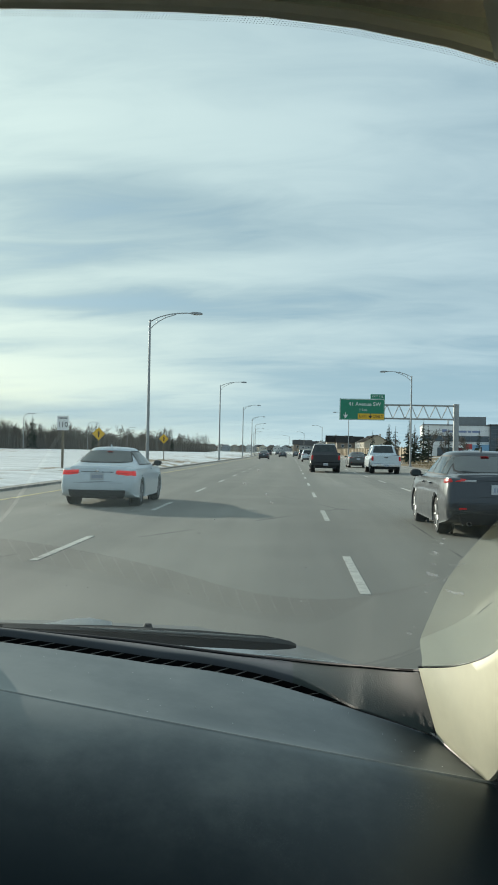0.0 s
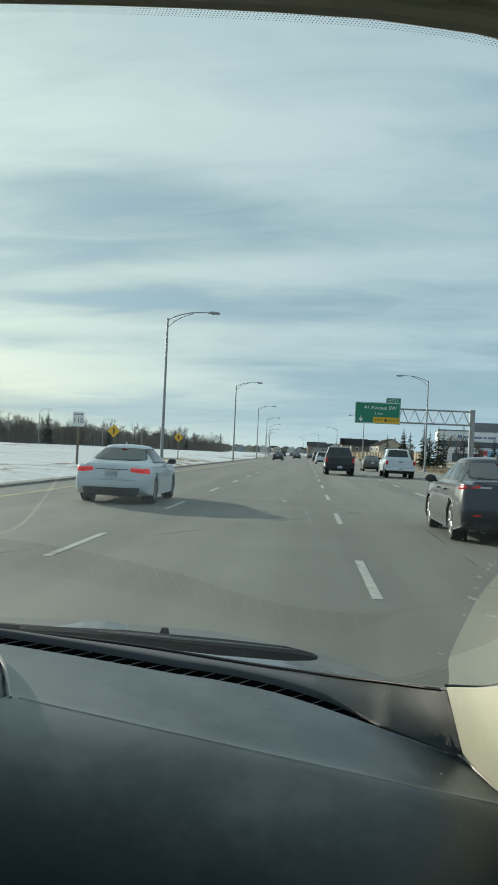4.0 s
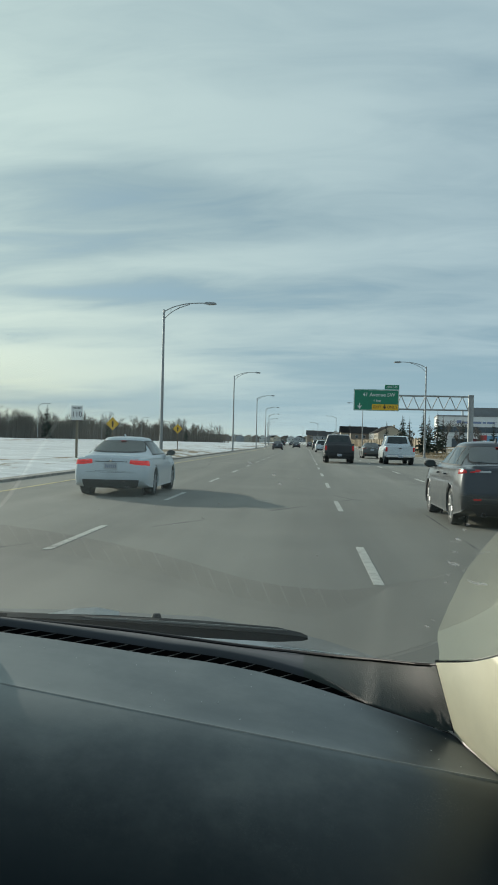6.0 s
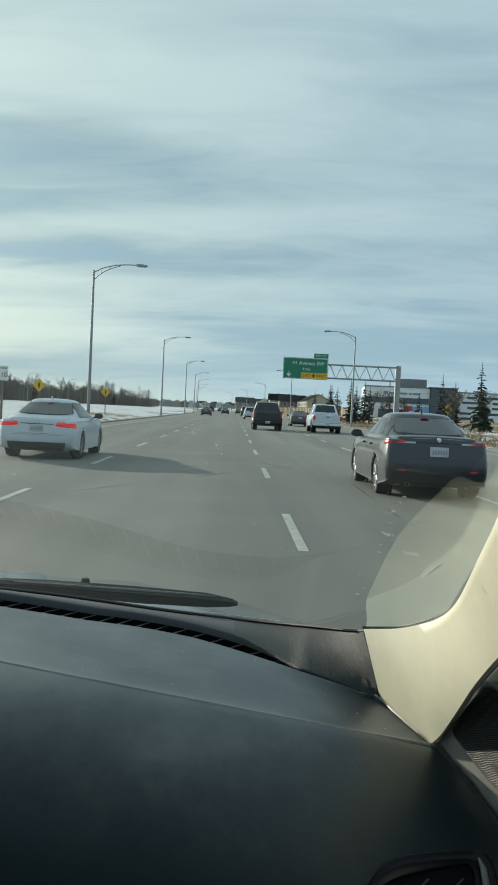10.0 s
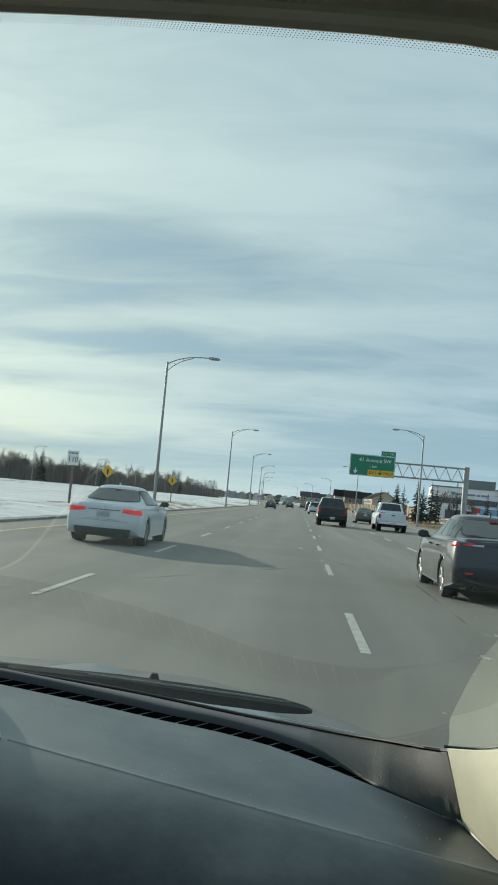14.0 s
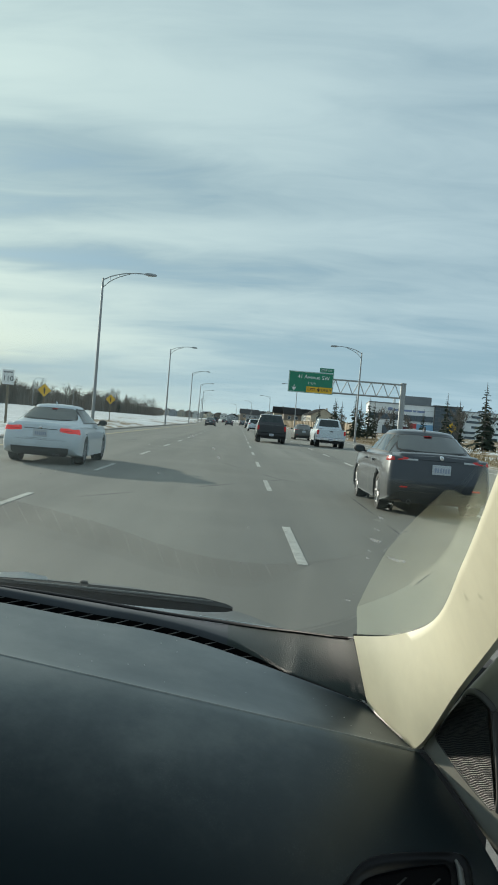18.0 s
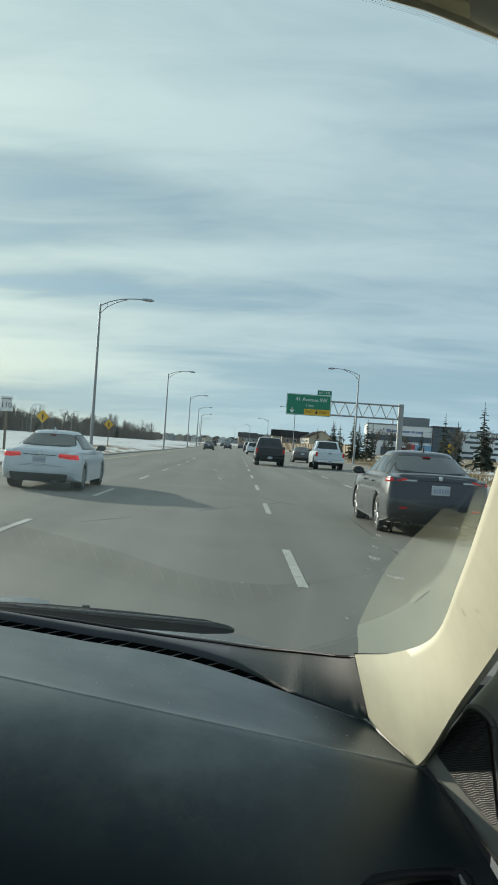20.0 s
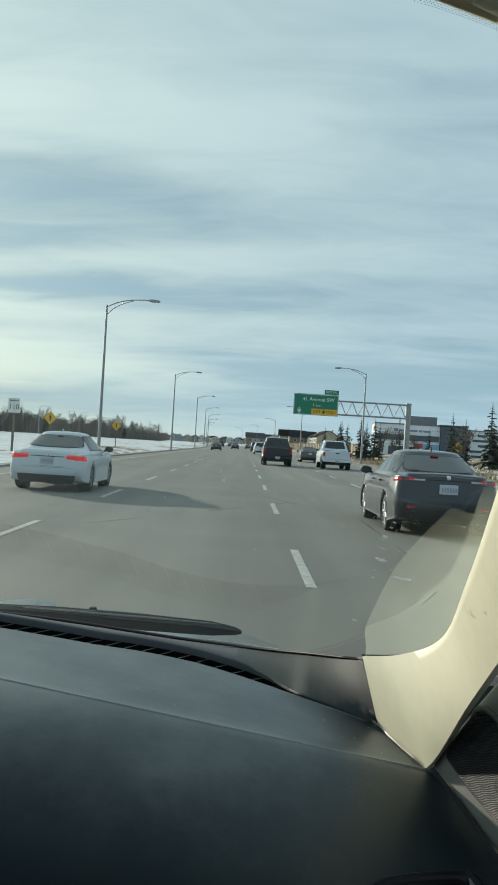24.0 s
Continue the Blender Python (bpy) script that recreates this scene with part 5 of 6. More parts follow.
def pickup(name, label, at, body_mat, width=2.0, height=1.93):
    car = thing(name, label, "pickup truck", at=at)
    w, H, L = width / 2, height, 5.8
    rows = [(0.0, w * 0.93, w * 0.95, 0.62, 1.16, 1.20, w * 0.90), (0.04, w * 0.97, w * 0.965, 0.56, 1.20, 1.235, w * 0.92), (1.85, w, w * 0.97, 0.50, 1.20, 1.235, w * 0.92), (1.90, w, w * 0.97, 0.45, 1.20, 1.28, w * 0.90), (2.10, w, w * 0.97, 0.42, 1.20, H - 0.05, w * 0.70),
            (2.6, w, w * 0.97, 0.42, 1.19, H, w * 0.72), (3.5, w, w * 0.97, 0.42, 1.18, H - 0.03, w * 0.71), (4.25, w, w * 0.965, 0.42, 1.16, 1.26, w * 0.80), (5.2, w * 0.99, w * 0.95, 0.44, 1.10, 1.19, w * 0.80), (5.65, w * 0.95, w * 0.93, 0.48, 1.0, 1.08, w * 0.76), (L, w * 0.86, w * 0.86, 0.52, 0.86, 0.94, w * 0.7)]
    shell = Shell(rows)
    part("body", shell.mesh((1.05, 4.75), 0.40), body_mat, car, smooth=32)
    part("bed_liner", boxed(-w * 0.84, w * 0.84, 0.10, 1.80, 1.20, 1.252), UNDER, car, "black truck bed liner")
    part("rear_window", shell.top_glass(1.93, 2.08, 0.84), GLASS_DARK, car)
    part("windscreen", shell.top_glass(3.58, 4.18), GLASS_DARK, car)
    for s in (-1, 1):
        for y0, y1, c0, c1 in [(2.22, 2.82, 0.02, 0.0), (2.88, 3.9, 0.0, -0.36)]:
            part("side_window", shell.side_glass(y0, y1, s, c0, c1), GLASS_DARK, car)
        for y in (1.05, 4.75):
            wheel(car, s * (w - 0.15), y, 0.40, 0.27, arch=body_mat)
        mirror(car, s * w * 0.98, 3.75, 1.25, UNDER)
        part("tail_lamp", boxed(s * w * 0.83, s * w * 0.965, -0.02, 0.12, 0.86, 1.16, 0.02), RED, car, "red tail lamp")
        part("headlamp", boxed(s * w * 0.6, s * w * 0.9, L - 0.3, L - 0.1, 0.82, 0.96, 0.03), CHROME, car)
        part("door_handle", boxed(s * w * 0.99, s * (w + 0.03), 3.0, 3.2, 1.02, 1.06, 0.008), UNDER, car)
    part("tailgate", boxed(-w * 0.80, w * 0.80, -0.10, -0.02, 0.68, 1.215, 0.02), body_mat, car)
    part("tailgate_handle", boxed(-0.12, 0.12, -0.12, -0.08, 1.06, 1.12, 0.012), UNDER, car)
    part("rear_bumper", boxed(-w * 0.96, w * 0.96, -0.20, 0.06, 0.48, 0.66, 0.03), CHROME if "white" in label else UNDER, car, "step bumper")
    plate(car, -0.202, 0.56)
    part("tow_hitch", boxed(-0.05, 0.05, -0.22, 0.0, 0.40, 0.48, 0.01), UNDER, car)
    part("underbody", boxed(-w * 0.7, w * 0.7, 0.1, L - 0.3, 0.30, 0.5), UNDER, car)
    return car


def on_road(x, y):
    """A pose on the road, turned with its bend."""
    slope = (bend(y + 1) - bend(y - 1)) / 2
    return pose(x + bend(y), y, 0.0, 0, 0, -math.degrees(math.atan(slope)))


WHITE_PAINT, GREY_PAINT = paint("pale_blue_white_paint", (0.60, 0.66, 0.69)), paint("dark_grey_paint", (0.055, 0.062, 0.068), 0.4)
BLACK_PAINT, TAUPE = paint("black_paint", (0.022, 0.024, 0.027), 0.2), paint("dark_taupe_paint", (0.085, 0.085, 0.078), 0.4)
BLUEBLACK = paint("gunmetal_paint", (0.040, 0.045, 0.052), 0.55, 0.8, 0.4)
saloon("coupe", "white two-door coupe with lit red tail lamps", on_road(-4.45, 20.5), WHITE_PAINT, 4.58, 1.79, 1.40, "coupe", (0.70, 0.875, 0.47), 0.71)
saloon("compact_sedan", "dark gunmetal compact sedan with red tail lamps", on_road(3.42, 14.8), BLUEBLACK, 4.58, 1.80, 1.45, "sedan", (0.86, 1.0, 0.58), 0.80)
pickup("dark_pickup", "black crew-cab pickup truck with dark windows", on_road(2.3, 60.0), BLACK_PAINT)
saloon("grey_sedan", "dark taupe sedan on the highway", on_road(6.1, 82.0), TAUPE, 4.7, 1.82, 1.46, "sedan", (0.86, 1.0, 0.55), 0.80)
saloon("white_crossover", "white compact crossover with a dark rear window", on_road(2.3, 122.0), WHITE_PAINT, 4.65, 1.85, 1.66, "suv", (0.98, 1.10, 0.55), 0.72, "suv")
pickup("white_pickup", "white crew-cab pickup truck with a chrome bumper", on_road(6.3, 60.0), WHITE_PAINT)
far_car = saloon("far_car", "dark sedan far down the highway", on_road(-4.6, 150.0), GREY_PAINT, 4.62, 1.8, 1.46, "sedan", (0.86, 1.0, 0.55), 0.8)
tagged(far_car, group="distant traffic")
for x, y in ((-1.5, 205.0), (2.4, 240.0), (5.6, 275.0), (-1.0, 330.0), (2.6, 370.0)):
    copy_thing(far_car, on_road(x, y))
far_suv = saloon("far_suv", "grey sport utility vehicle far down the highway", on_road(2.3, 165.0), GREY_PAINT, 4.8, 1.9, 1.78, "suv", (0.98, 1.10, 0.6), 0.72, "suv")
tagged(far_suv, group="distant traffic")
for x, y in ((5.8, 190.0), (-4.8, 290.0)):
    copy_thing(far_suv, on_road(x, y))


# ---- street lamps ----
LENS = material("lamp_lens", (0.5, 0.5, 0.48), 0.3, vary=0.1)


def highway_lamp(at):
    """A tall tapered pole with a trussed arm over the lanes; the arm points along x."""
    lamp = thing("street_lamp", "tall galvanised highway lamp with a curved truss arm", "street lamp", "highway lamps", at=at)
    part("pole", tube(bmesh.new(), [(0, 0, 0.0), (0, 0, 3.0), (0, 0, 6.5), (0, 0, 9.75)], [0.115, 0.10, 0.082, 0.065], 12), GALV, lamp, smooth=True)
    part("base_plate", boxed(-0.22, 0.22, -0.22, 0.22, -0.05, 0.06, 0.02), GALV, lamp)
    for a in range(4):
        part("anchor_bolt", boxed(0.15 * (1 if a % 2 else -1) - 0.02, 0.15 * (1 if a % 2 else -1) + 0.02, 0.15 * (1 if a > 1 else -1) - 0.02, 0.15 * (1 if a > 1 else -1) + 0.02, 0.06, 0.12), GALV, lamp)
    upper = spline([(0, 0, 9.62), (0.6, 0, 9.92), (1.4, 0, 10.13), (2.2, 0, 10.2), (2.75, 0, 10.2)], 6)
    lower = spline([(0, 0, 9.12), (0.45, 0, 9.55), (1.0, 0, 9.87), (1.7, 0, 10.12)], 6)
    arm = part("arm", tube(bmesh.new(), upper, 0.034, 8), GALV, lamp, smooth=True)
    part("brace", tube(bmesh.new(), lower, 0.026, 8), GALV, arm, smooth=True)
    part("strut", tube(bmesh.new(), [(0.45, 0, 9.55), (0.45, 0, 9.85)], 0.018, 6), GALV, arm)
    part("strut", tube(bmesh.new(), [(1.0, 0, 9.87), (1.0, 0, 10.04)], 0.018, 6), GALV, arm)
    bm = bmesh.new()
    rows = []
    for x, wd, hi, lo in ((2.62, 0.06, 10.24, 10.16), (2.75, 0.13, 10.28, 10.13), (3.0, 0.18, 10.29, 10.10), (3.3, 0.17, 10.26, 10.10), (3.42, 0.08, 10.2, 10.13)):
        rows.append([(x, -wd, lo + 0.03), (x, -wd * 0.7, lo), (x, wd * 0.7, lo), (x, wd, lo + 0.03), (x, wd * 0.8, hi - 0.02), (x, 0, hi), (x, -wd * 0.8, hi - 0.02)])
    grid = sheet(bm, rows, True)
    bm.faces.new(grid[0]), bm.faces.new(grid[-1])
    head = part("lamp_head", bm, GALV, lamp, "grey lamp head, unlit", smooth=50)
    part("lens", boxed(2.85, 3.25, -0.11, 0.11, 10.08, 10.105, 0.008), LENS, head)
    return lamp


lamp_left = highway_lamp(pose(-9.35 + bend(58), 58, 0.02))
for y in (116, 174, 232, 290, 348, 406, 464):
    copy_thing(lamp_left, pose(-9.35 + bend(y), y, 0.02))
for y in (97, 197, 297, 397, 497):
    copy_thing(lamp_left, pose(12.75 + bend(y), y, -0.03, 0, 0, 180))


def side_lamp(at):
    lamp = thing("curved_street_lamp", "slim grey lamp with a rounded arm beside a side road", "street lamp", "side road lamps", at=at)
    pts = [(0, 0, 0), (0, 0, 4), (0, 0, 7.2)] + [(1.3 - 1.3 * math.cos(a), 0, 7.2 + 1.25 * math.sin(a)) for a in [math.pi / 2 * k / 6 for k in range(1, 7)]] + [(2.3, 0, 8.42)]
    part("pole", tube(bmesh.new(), pts, [0.10, 0.085, 0.07] + [0.055] * 6 + [0.045], 8), GALV, lamp, smooth=True)
    bm = bmesh.new()
    bmesh.ops.create_uvsphere(bm, u_segments=10, v_segments=6, radius=1, matrix=Matrix.Translation((2.65, 0, 8.4)) @ Matrix.Diagonal((0.38, 0.15, 0.09, 1)))
    part("lamp_head", bm, GALV, lamp, smooth=True)
    return lamp


first = side_lamp(pose(-62, 205, 0.55))
for x, y in ((-47, 118), (-60, 262), (-59, 320), (-62, 385), (-70, 450)):
    copy_thing(first, pose(x, y, 0.5))


# ---- signs and the gantry ----
GREEN_SIGN = material("green_sign_sheet", (0.012, 0.20, 0.115), 0.4, vary=0.08, scale=2)
YELLOW_SIGN = material("yellow_sign_sheet", (0.72, 0.42, 0.02), 0.4, vary=0.08, scale=2)
WHITE_SIGN = material("white_sign_sheet", (0.75, 0.75, 0.73), 0.4, vary=0.05)
SIGN_BLACK = material("sign_black", (0.02, 0.02, 0.02), 0.5, vary=0.05)
WOOD_POST = material("wooden_post", (0.20, 0.16, 0.11), 0.8, vary=0.3, scale=5, stretch=(1, 1, 0.1))


def arrow(x, z, s, y):
    return prism(bmesh.new(), [(x - 0.05 * s, z + 0.5 * s), (x + 0.05 * s, z + 0.5 * s), (x + 0.06 * s, z + 0.05 * s), (x + 0.34 * s, z + 0.16 * s), (x + 0.30 * s, z - 0.02 * s), (x, z - 0.42 * s), (x - 0.30 * s, z - 0.02 * s), (x - 0.34 * s, z + 0.16 * s), (x - 0.06 * s, z + 0.05 * s)], y - 0.012, y, "y")


def make_gantry(y):
    g = thing("sign_gantry", "grey steel cantilever gantry with a green exit sign", "sign gantry", at=pose(bend(y), y, 0))
    part("column", tube(bmesh.new(), [(19.3, 0.7, -0.1), (19.3, 0.7, 7.25)], 0.33, 18), GALV, g, smooth=True)
    part("base_plate", boxed(18.75, 19.85, 0.15, 1.25, -0.1, 0.08, 0.02), GALV, g)
    part("column_cap", lathe(bmesh.new(), [(0.0, 7.34), (0.36, 7.30), (0.36, 7.2)], "z", (19.3, 0.7, 0), 18), GALV, g, smooth=True)
    truss = part("truss", tube(bmesh.new(), [(6.2, 0.7, 7.1), (19.3, 0.7, 7.1)], 0.10, 8), GALV, g, "zigzag steel truss", smooth=True)
    part("chord", tube(bmesh.new(), [(6.2, 0.7, 5.5), (19.3, 0.7, 5.5)], 0.10, 8), GALV, truss, smooth=True)
    n = 9
    for k in range(n):
        a, b = 6.2 + (19.0 - 6.2) * k / n, 6.2 + (19.0 - 6.2) * (k + 1) / n
        part("diagonal", tube(bmesh.new(), [(a, 0.7, 5.5), ((a + b) / 2, 0.7, 7.1)], 0.05, 6), GALV, truss)
        part("diagonal", tube(bmesh.new(), [((a + b) / 2, 0.7, 7.1), (b, 0.7, 5.5)], 0.05, 6), GALV, truss)
    x0, x1, z0, z1 = 5.6, 10.9, 5.25, 7.75
    panel = part("sign_panel", boxed(x0, x1, 0.42, 0.48, z0, z1, 0.02), GREEN_SIGN, g, "green exit sign with white writing")
    for a, b, c, d in ((x0, x1, z1 - 0.09, z1 - 0.05), (x0, x1, z0 + 0.05, z0 + 0.09), (x0 + 0.05, x0 + 0.09, z0, z1), (x1 - 0.09, x1 - 0.05, z0, z1)):
        part("border", boxed(max(a, x0 + 0.05), min(b, x1 - 0.05), 0.408, 0.419, max(c, z0 + 0.05), min(d, z1 - 0.05)), WHITE_SIGN, panel)
    words("41 Avenue SW", 0.62, WHITE_SIGN, panel, pose(8.55, 0.415, 7.12, 90), depth=0.005)
    words("1 km", 0.46, WHITE_SIGN, panel, pose(8.35, 0.415, 6.42, 90), depth=0.005)
    part("lane_arrow", arrow(6.3, 5.75, 0.75, 0.418), WHITE_SIGN, panel, "white lane arrow")
    tab = part("exit_only_panel", boxed(7.75, 10.82, 0.405, 0.418, 5.33, 6.02), YELLOW_SIGN, panel, "yellow panel with black writing")
    words("EXIT", 0.46, SIGN_BLACK, tab, pose(8.38, 0.402, 5.68, 90), depth=0.004)
    words("ONLY", 0.46, SIGN_BLACK, tab, pose(10.12, 0.402, 5.68, 90), depth=0.004)
    part("lane_arrow", arrow(9.22, 5.70, 0.62, 0.404), SIGN_BLACK, tab, "black lane arrow")
    exit_tab = part("exit_tab", boxed(9.2, 10.9, 0.42, 0.48, 7.78, 8.32, 0.02), GREEN_SIGN, g, "small green exit number panel")
    words("EXIT 532", 0.34, WHITE_SIGN, exit_tab, pose(10.05, 0.415, 8.05, 90), depth=0.005)
    return g


make_gantry(106)


def speed_sign(at):
    s = thing("speed_limit_sign", "white speed limit sign on a wooden post", "road sign", at=at)
    part("post", boxed(-0.06, 0.06, 0.02, 0.14, -0.1, 2.95, 0.008), WOOD_POST, s)
    p = part("panel", boxed(-0.34, 0.34, -0.005, 0.015, 2.15, 3.0, 0.006), WHITE_SIGN, s)
    words("110", 0.42, SIGN_BLACK, p, pose(0, -0.008, 2.48, 90), depth=0.003)
    for k in range(7):
        part("small_bar", boxed(-0.26 + 0.078 * k, -0.21 + 0.078 * k, -0.009, -0.003, 2.82, 2.90), SIGN_BLACK, p)


speed_sign(pose(-13.4, 52.0, 0.2))


def warning_sign(at, name="warning_sign"):
    s = thing(name, "yellow diamond warning sign with a black arrow", "road sign", "yellow warning signs", at=at)
    part("post", boxed(-0.045, 0.045, 0.02, 0.11, -0.2, 2.6, 0.006), WOOD_POST, s)
    d = 0.53
    bm = prism(bmesh.new(), [(0, 2.2 - d), (d, 2.2), (0, 2.2 + d), (-d, 2.2)], 0.0, 0.015, "y")
    p = part("panel", bm, YELLOW_SIGN, s)
    part("arrow", prism(bmesh.new(), [(-0.045, 1.92), (0.045, 1.92), (0.045, 2.2), (0.12, 2.16), (0.0, 2.46), (-0.12, 2.28), (-0.03, 2.26), (-0.06, 2.18)], -0.012, -0.002, "y"), SIGN_BLACK, p)
    return s


w1 = warning_sign(pose(-15.6, 72, 0.3))
copy_thing(w1, pose(-14.0, 98, 0.3))
copy_thing(w1, pose(21.5, 90, 0.1))


# ---- trees ----
BARK = material("grey_bark", (0.12, 0.105, 0.09), 0.9, vary=0.3, scale=8)
TWIGS = material("bare_twigs", (0.165, 0.142, 0.118), 0.9, vary=0.3, scale=3)
NEEDLES = material("spruce_needles", (0.026, 0.038, 0.022), 0.85, vary=0.4, scale=5)


def spruce(height, seed, at, thin=1.0):
    rng = random.Random(seed)
    t = thing("spruce_tree", "dark spruce with drooping ragged branches", "tree", "roadside spruces", at=at)
    part("trunk", tube(bmesh.new(), [(0, 0, -0.2), (rng.uniform(-0.05, 0.05), 0, height * 0.5), (0, 0, height)], [height * 0.018 + 0.03, height * 0.011 + 0.02, 0.012], 7), BARK, t, smooth=True)
    bm = bmesh.new()
    z = height * 0.10
    while z < height * 0.985:
        f = 1 - z / height
        reach = height * 0.19 * (f ** 0.75) * rng.uniform(0.75, 1.15)
        for k in range(rng.randint(6, 8) if f > 0.15 else 4):
            if rng.random() > thin:
                continue
            a = rng.uniform(0, 2 * math.pi)
            d = Vector((math.cos(a), math.sin(a), 0))
            n = Vector((-d.y, d.x, 0))
            r = reach * rng.uniform(0.55, 1.2)
            sag = r * rng.uniform(0.15, 0.55)
            pts = [Vector((0, 0, z)) + d * r * s + Vector((0, 0, r * 0.12 * s - sag * s * s)) for s in (0.05, 0.45, 0.8, 1.0)]
            for p, q, wa, wb in zip(pts, pts[1:], (0.10, 0.30, 0.22), (0.30, 0.22, 0.02)):
                drop = Vector((0, 0, -0.10 * r))
                for s in (-1, 1):
                    v = [bm.verts.new(x) for x in (p, q, q + n * s * wb * r + drop * rng.uniform(0.6, 2), p + n * s * wa * r + drop * rng.uniform(0.6, 2))]
                    bm.faces.new(v)
                for _ in range(2):
                    m = p.lerp(q, rng.random())
                    tip = m + n * rng.uniform(-0.4, 0.4) * r + Vector((0, 0, -rng.uniform(0.1, 0.35) * r)) + d * 0.12 * r
                    v = [bm.verts.new(x) for x in (m, m + d * 0.08 * r, tip)]
                    bm.faces.new(v)
        z += height * rng.uniform(0.026, 0.042)
    part("crown", bm, NEEDLES, t)
    return t


def bare_tree(height, seed, at, name="bare_tree", label="leafless grey poplar with fine upright twigs", group="far tree belt"):
    rng = random.Random(seed)
    t = thing(name, label, "tree", group, at=at)
    trunk, twigs = bmesh.new(), bmesh.new()

    def grow(p, d, length, r, depth):
        q = p + d * length
        if depth < 2:
            tube(trunk, [p, p.lerp(q, 0.5) + Vector((rng.uniform(-1, 1), rng.uniform(-1, 1), 0)) * length * 0.04, q], [r, r * 0.85, r * 0.62], 5, False)
        else:
            side = d.cross(Vector((rng.uniform(-1, 1), rng.uniform(-1, 1), 0.2))).normalized() * max(r, 0.022)
            twigs.faces.new([twigs.verts.new(v) for v in (p - side, p + side, q + side * 0.4, q - side * 0.4)])
        if depth >= 4:
            return
        for k in range((9, 5, 4, 3)[depth]):
            s = rng.uniform(0.3, 1.0)
            a = rng.uniform(0, 2 * math.pi)
            lean = rng.uniform(0.25, 0.75)
            nd = (d + Vector((math.cos(a), math.sin(a), 0.25)) * lean).normalized()
            grow(p.lerp(q, s), nd, length * rng.uniform(0.38, 0.62), r * 0.5, depth + 1)
    grow(Vector((0, 0, -0.2)), Vector((rng.uniform(-0.05, 0.05), rng.uniform(-0.05, 0.05), 1)).normalized(), height * 0.62, height * 0.014, 0)
    part("trunk", trunk, BARK, t)
    part("crown", twigs, TWIGS, t)
    return t


rng = random.Random(11)


def belt_line(s):
    """The wood's front edge: from far left it comes towards the road's far bend."""
    return Vector((-98 + 56 * s, 186 + 232 * s, 0))


kinds = [bare_tree(h, 40 + i, pose(*belt_line(0.02 + 0.2 * i).xy, 0.6)) for i, h in enumerate((8.5, 10.0, 7.4, 9.2, 11.0))]
for i in range(300):
    p = belt_line(rng.random() * 1.12 - 0.12)
    k = kinds[i % 5]
    copy_thing(k, pose(p.x + rng.uniform(-26, 3), p.y + rng.uniform(-4, 34), 0.5, 0, 0, rng.uniform(0, 360)) @ Matrix.Diagonal((*[rng.uniform(0.62, 0.95)] * 3, 1)))
# undergrowth in the wood
bm = bmesh.new()
for i in range(26000):
    p = belt_line(rng.random() * 1.13 - 0.12)
    x, y = p.x + rng.uniform(-24, 4), p.y + rng.uniform(-2, 30)
    h, w, a = rng.uniform(2.2, 7.2), rng.uniform(0.04, 0.13), rng.uniform(0, math.pi)
    d = Vector((math.cos(a) * w, math.sin(a) * w, 0))
    b = Vector((x, y, 0.2))
    bm.faces.new([bm.verts.new(v) for v in (b - d, b + d, b + Vector((rng.uniform(-0.8, 0.8), 0, h)))])
tagged(part("undergrowth", bm, TWIGS), "tangle of bare brush under the poplars", "shrubs", kind="stuff")
# spruces among and before the poplars on the left
left_spruce = spruce(9.0, 3, pose(-66, 226, 0.7))
for x, y, s in ((-84, 212, 0.95), (-87, 218, 0.8), (-58, 262, 0.75), (-44, 330, 0.7)):
    copy_thing(left_spruce, pose(x, y, 0.6, 0, 0, rng.uniform(0, 360)) @ Matrix.Diagonal((s, s, s, 1)))
# ragged spruces and bare shrubs on the right verge
spruces = [spruce(6.4, 21, pose(16.6, 128, 0.1), 0.8), spruce(5.6, 22, pose(19.8, 131, 0.2), 0.65), spruce(6.0, 23, pose(14.9, 140, 0.0), 0.9)]
for i, (x, y, s) in enumerate(((18.2, 134, 0.9), (21.8, 126, 0.85), (15.8, 146, 1.0), (23.6, 130, 0.7), (17.2, 150, 1.05), (20.6, 142, 1.1), (13.6, 152, 0.8))):
    copy_thing(spruces[i % 3], pose(x, y, 0.1, 0, 0, 70 * i) @ Matrix.Diagonal((s, s, s, 1)))
for i, (x, y, s) in enumerate(((20.4, 88, 1.0), (22.4, 91, 0.86), (23.9, 87, 1.08), (25.6, 92, 0.8), (26.9, 88, 0.95), (19.4, 94, 0.62))):
    copy_thing(spruces[(i + 1) % 3], pose(x, y, 0.1, 0, 0, 55 * i) @ Matrix.Diagonal((s, s, s, 1)))
shrub = bare_tree(5.2, 77, pose(22.5, 133, 0.1), "bare_shrub_tree", "thin leafless tree among the spruces", "verge trees")
for x, y, s in ((24.5, 128, 0.8), (21.0, 136, 1.0), (18.6, 138, 0.9), (25.6, 135, 0.7), (16.0, 136, 0.7), (21.4, 87, 0.8), (23.2, 93, 0.9), (24.9, 89, 0.75), (26.2, 94, 0.9), (22.0, 95, 0.7), (27.6, 90, 0.8)):
    copy_thing(shrub, pose(x, y, 0.1, 0, 0, 50 * x) @ Matrix.Diagonal((s, s, s, 1)))
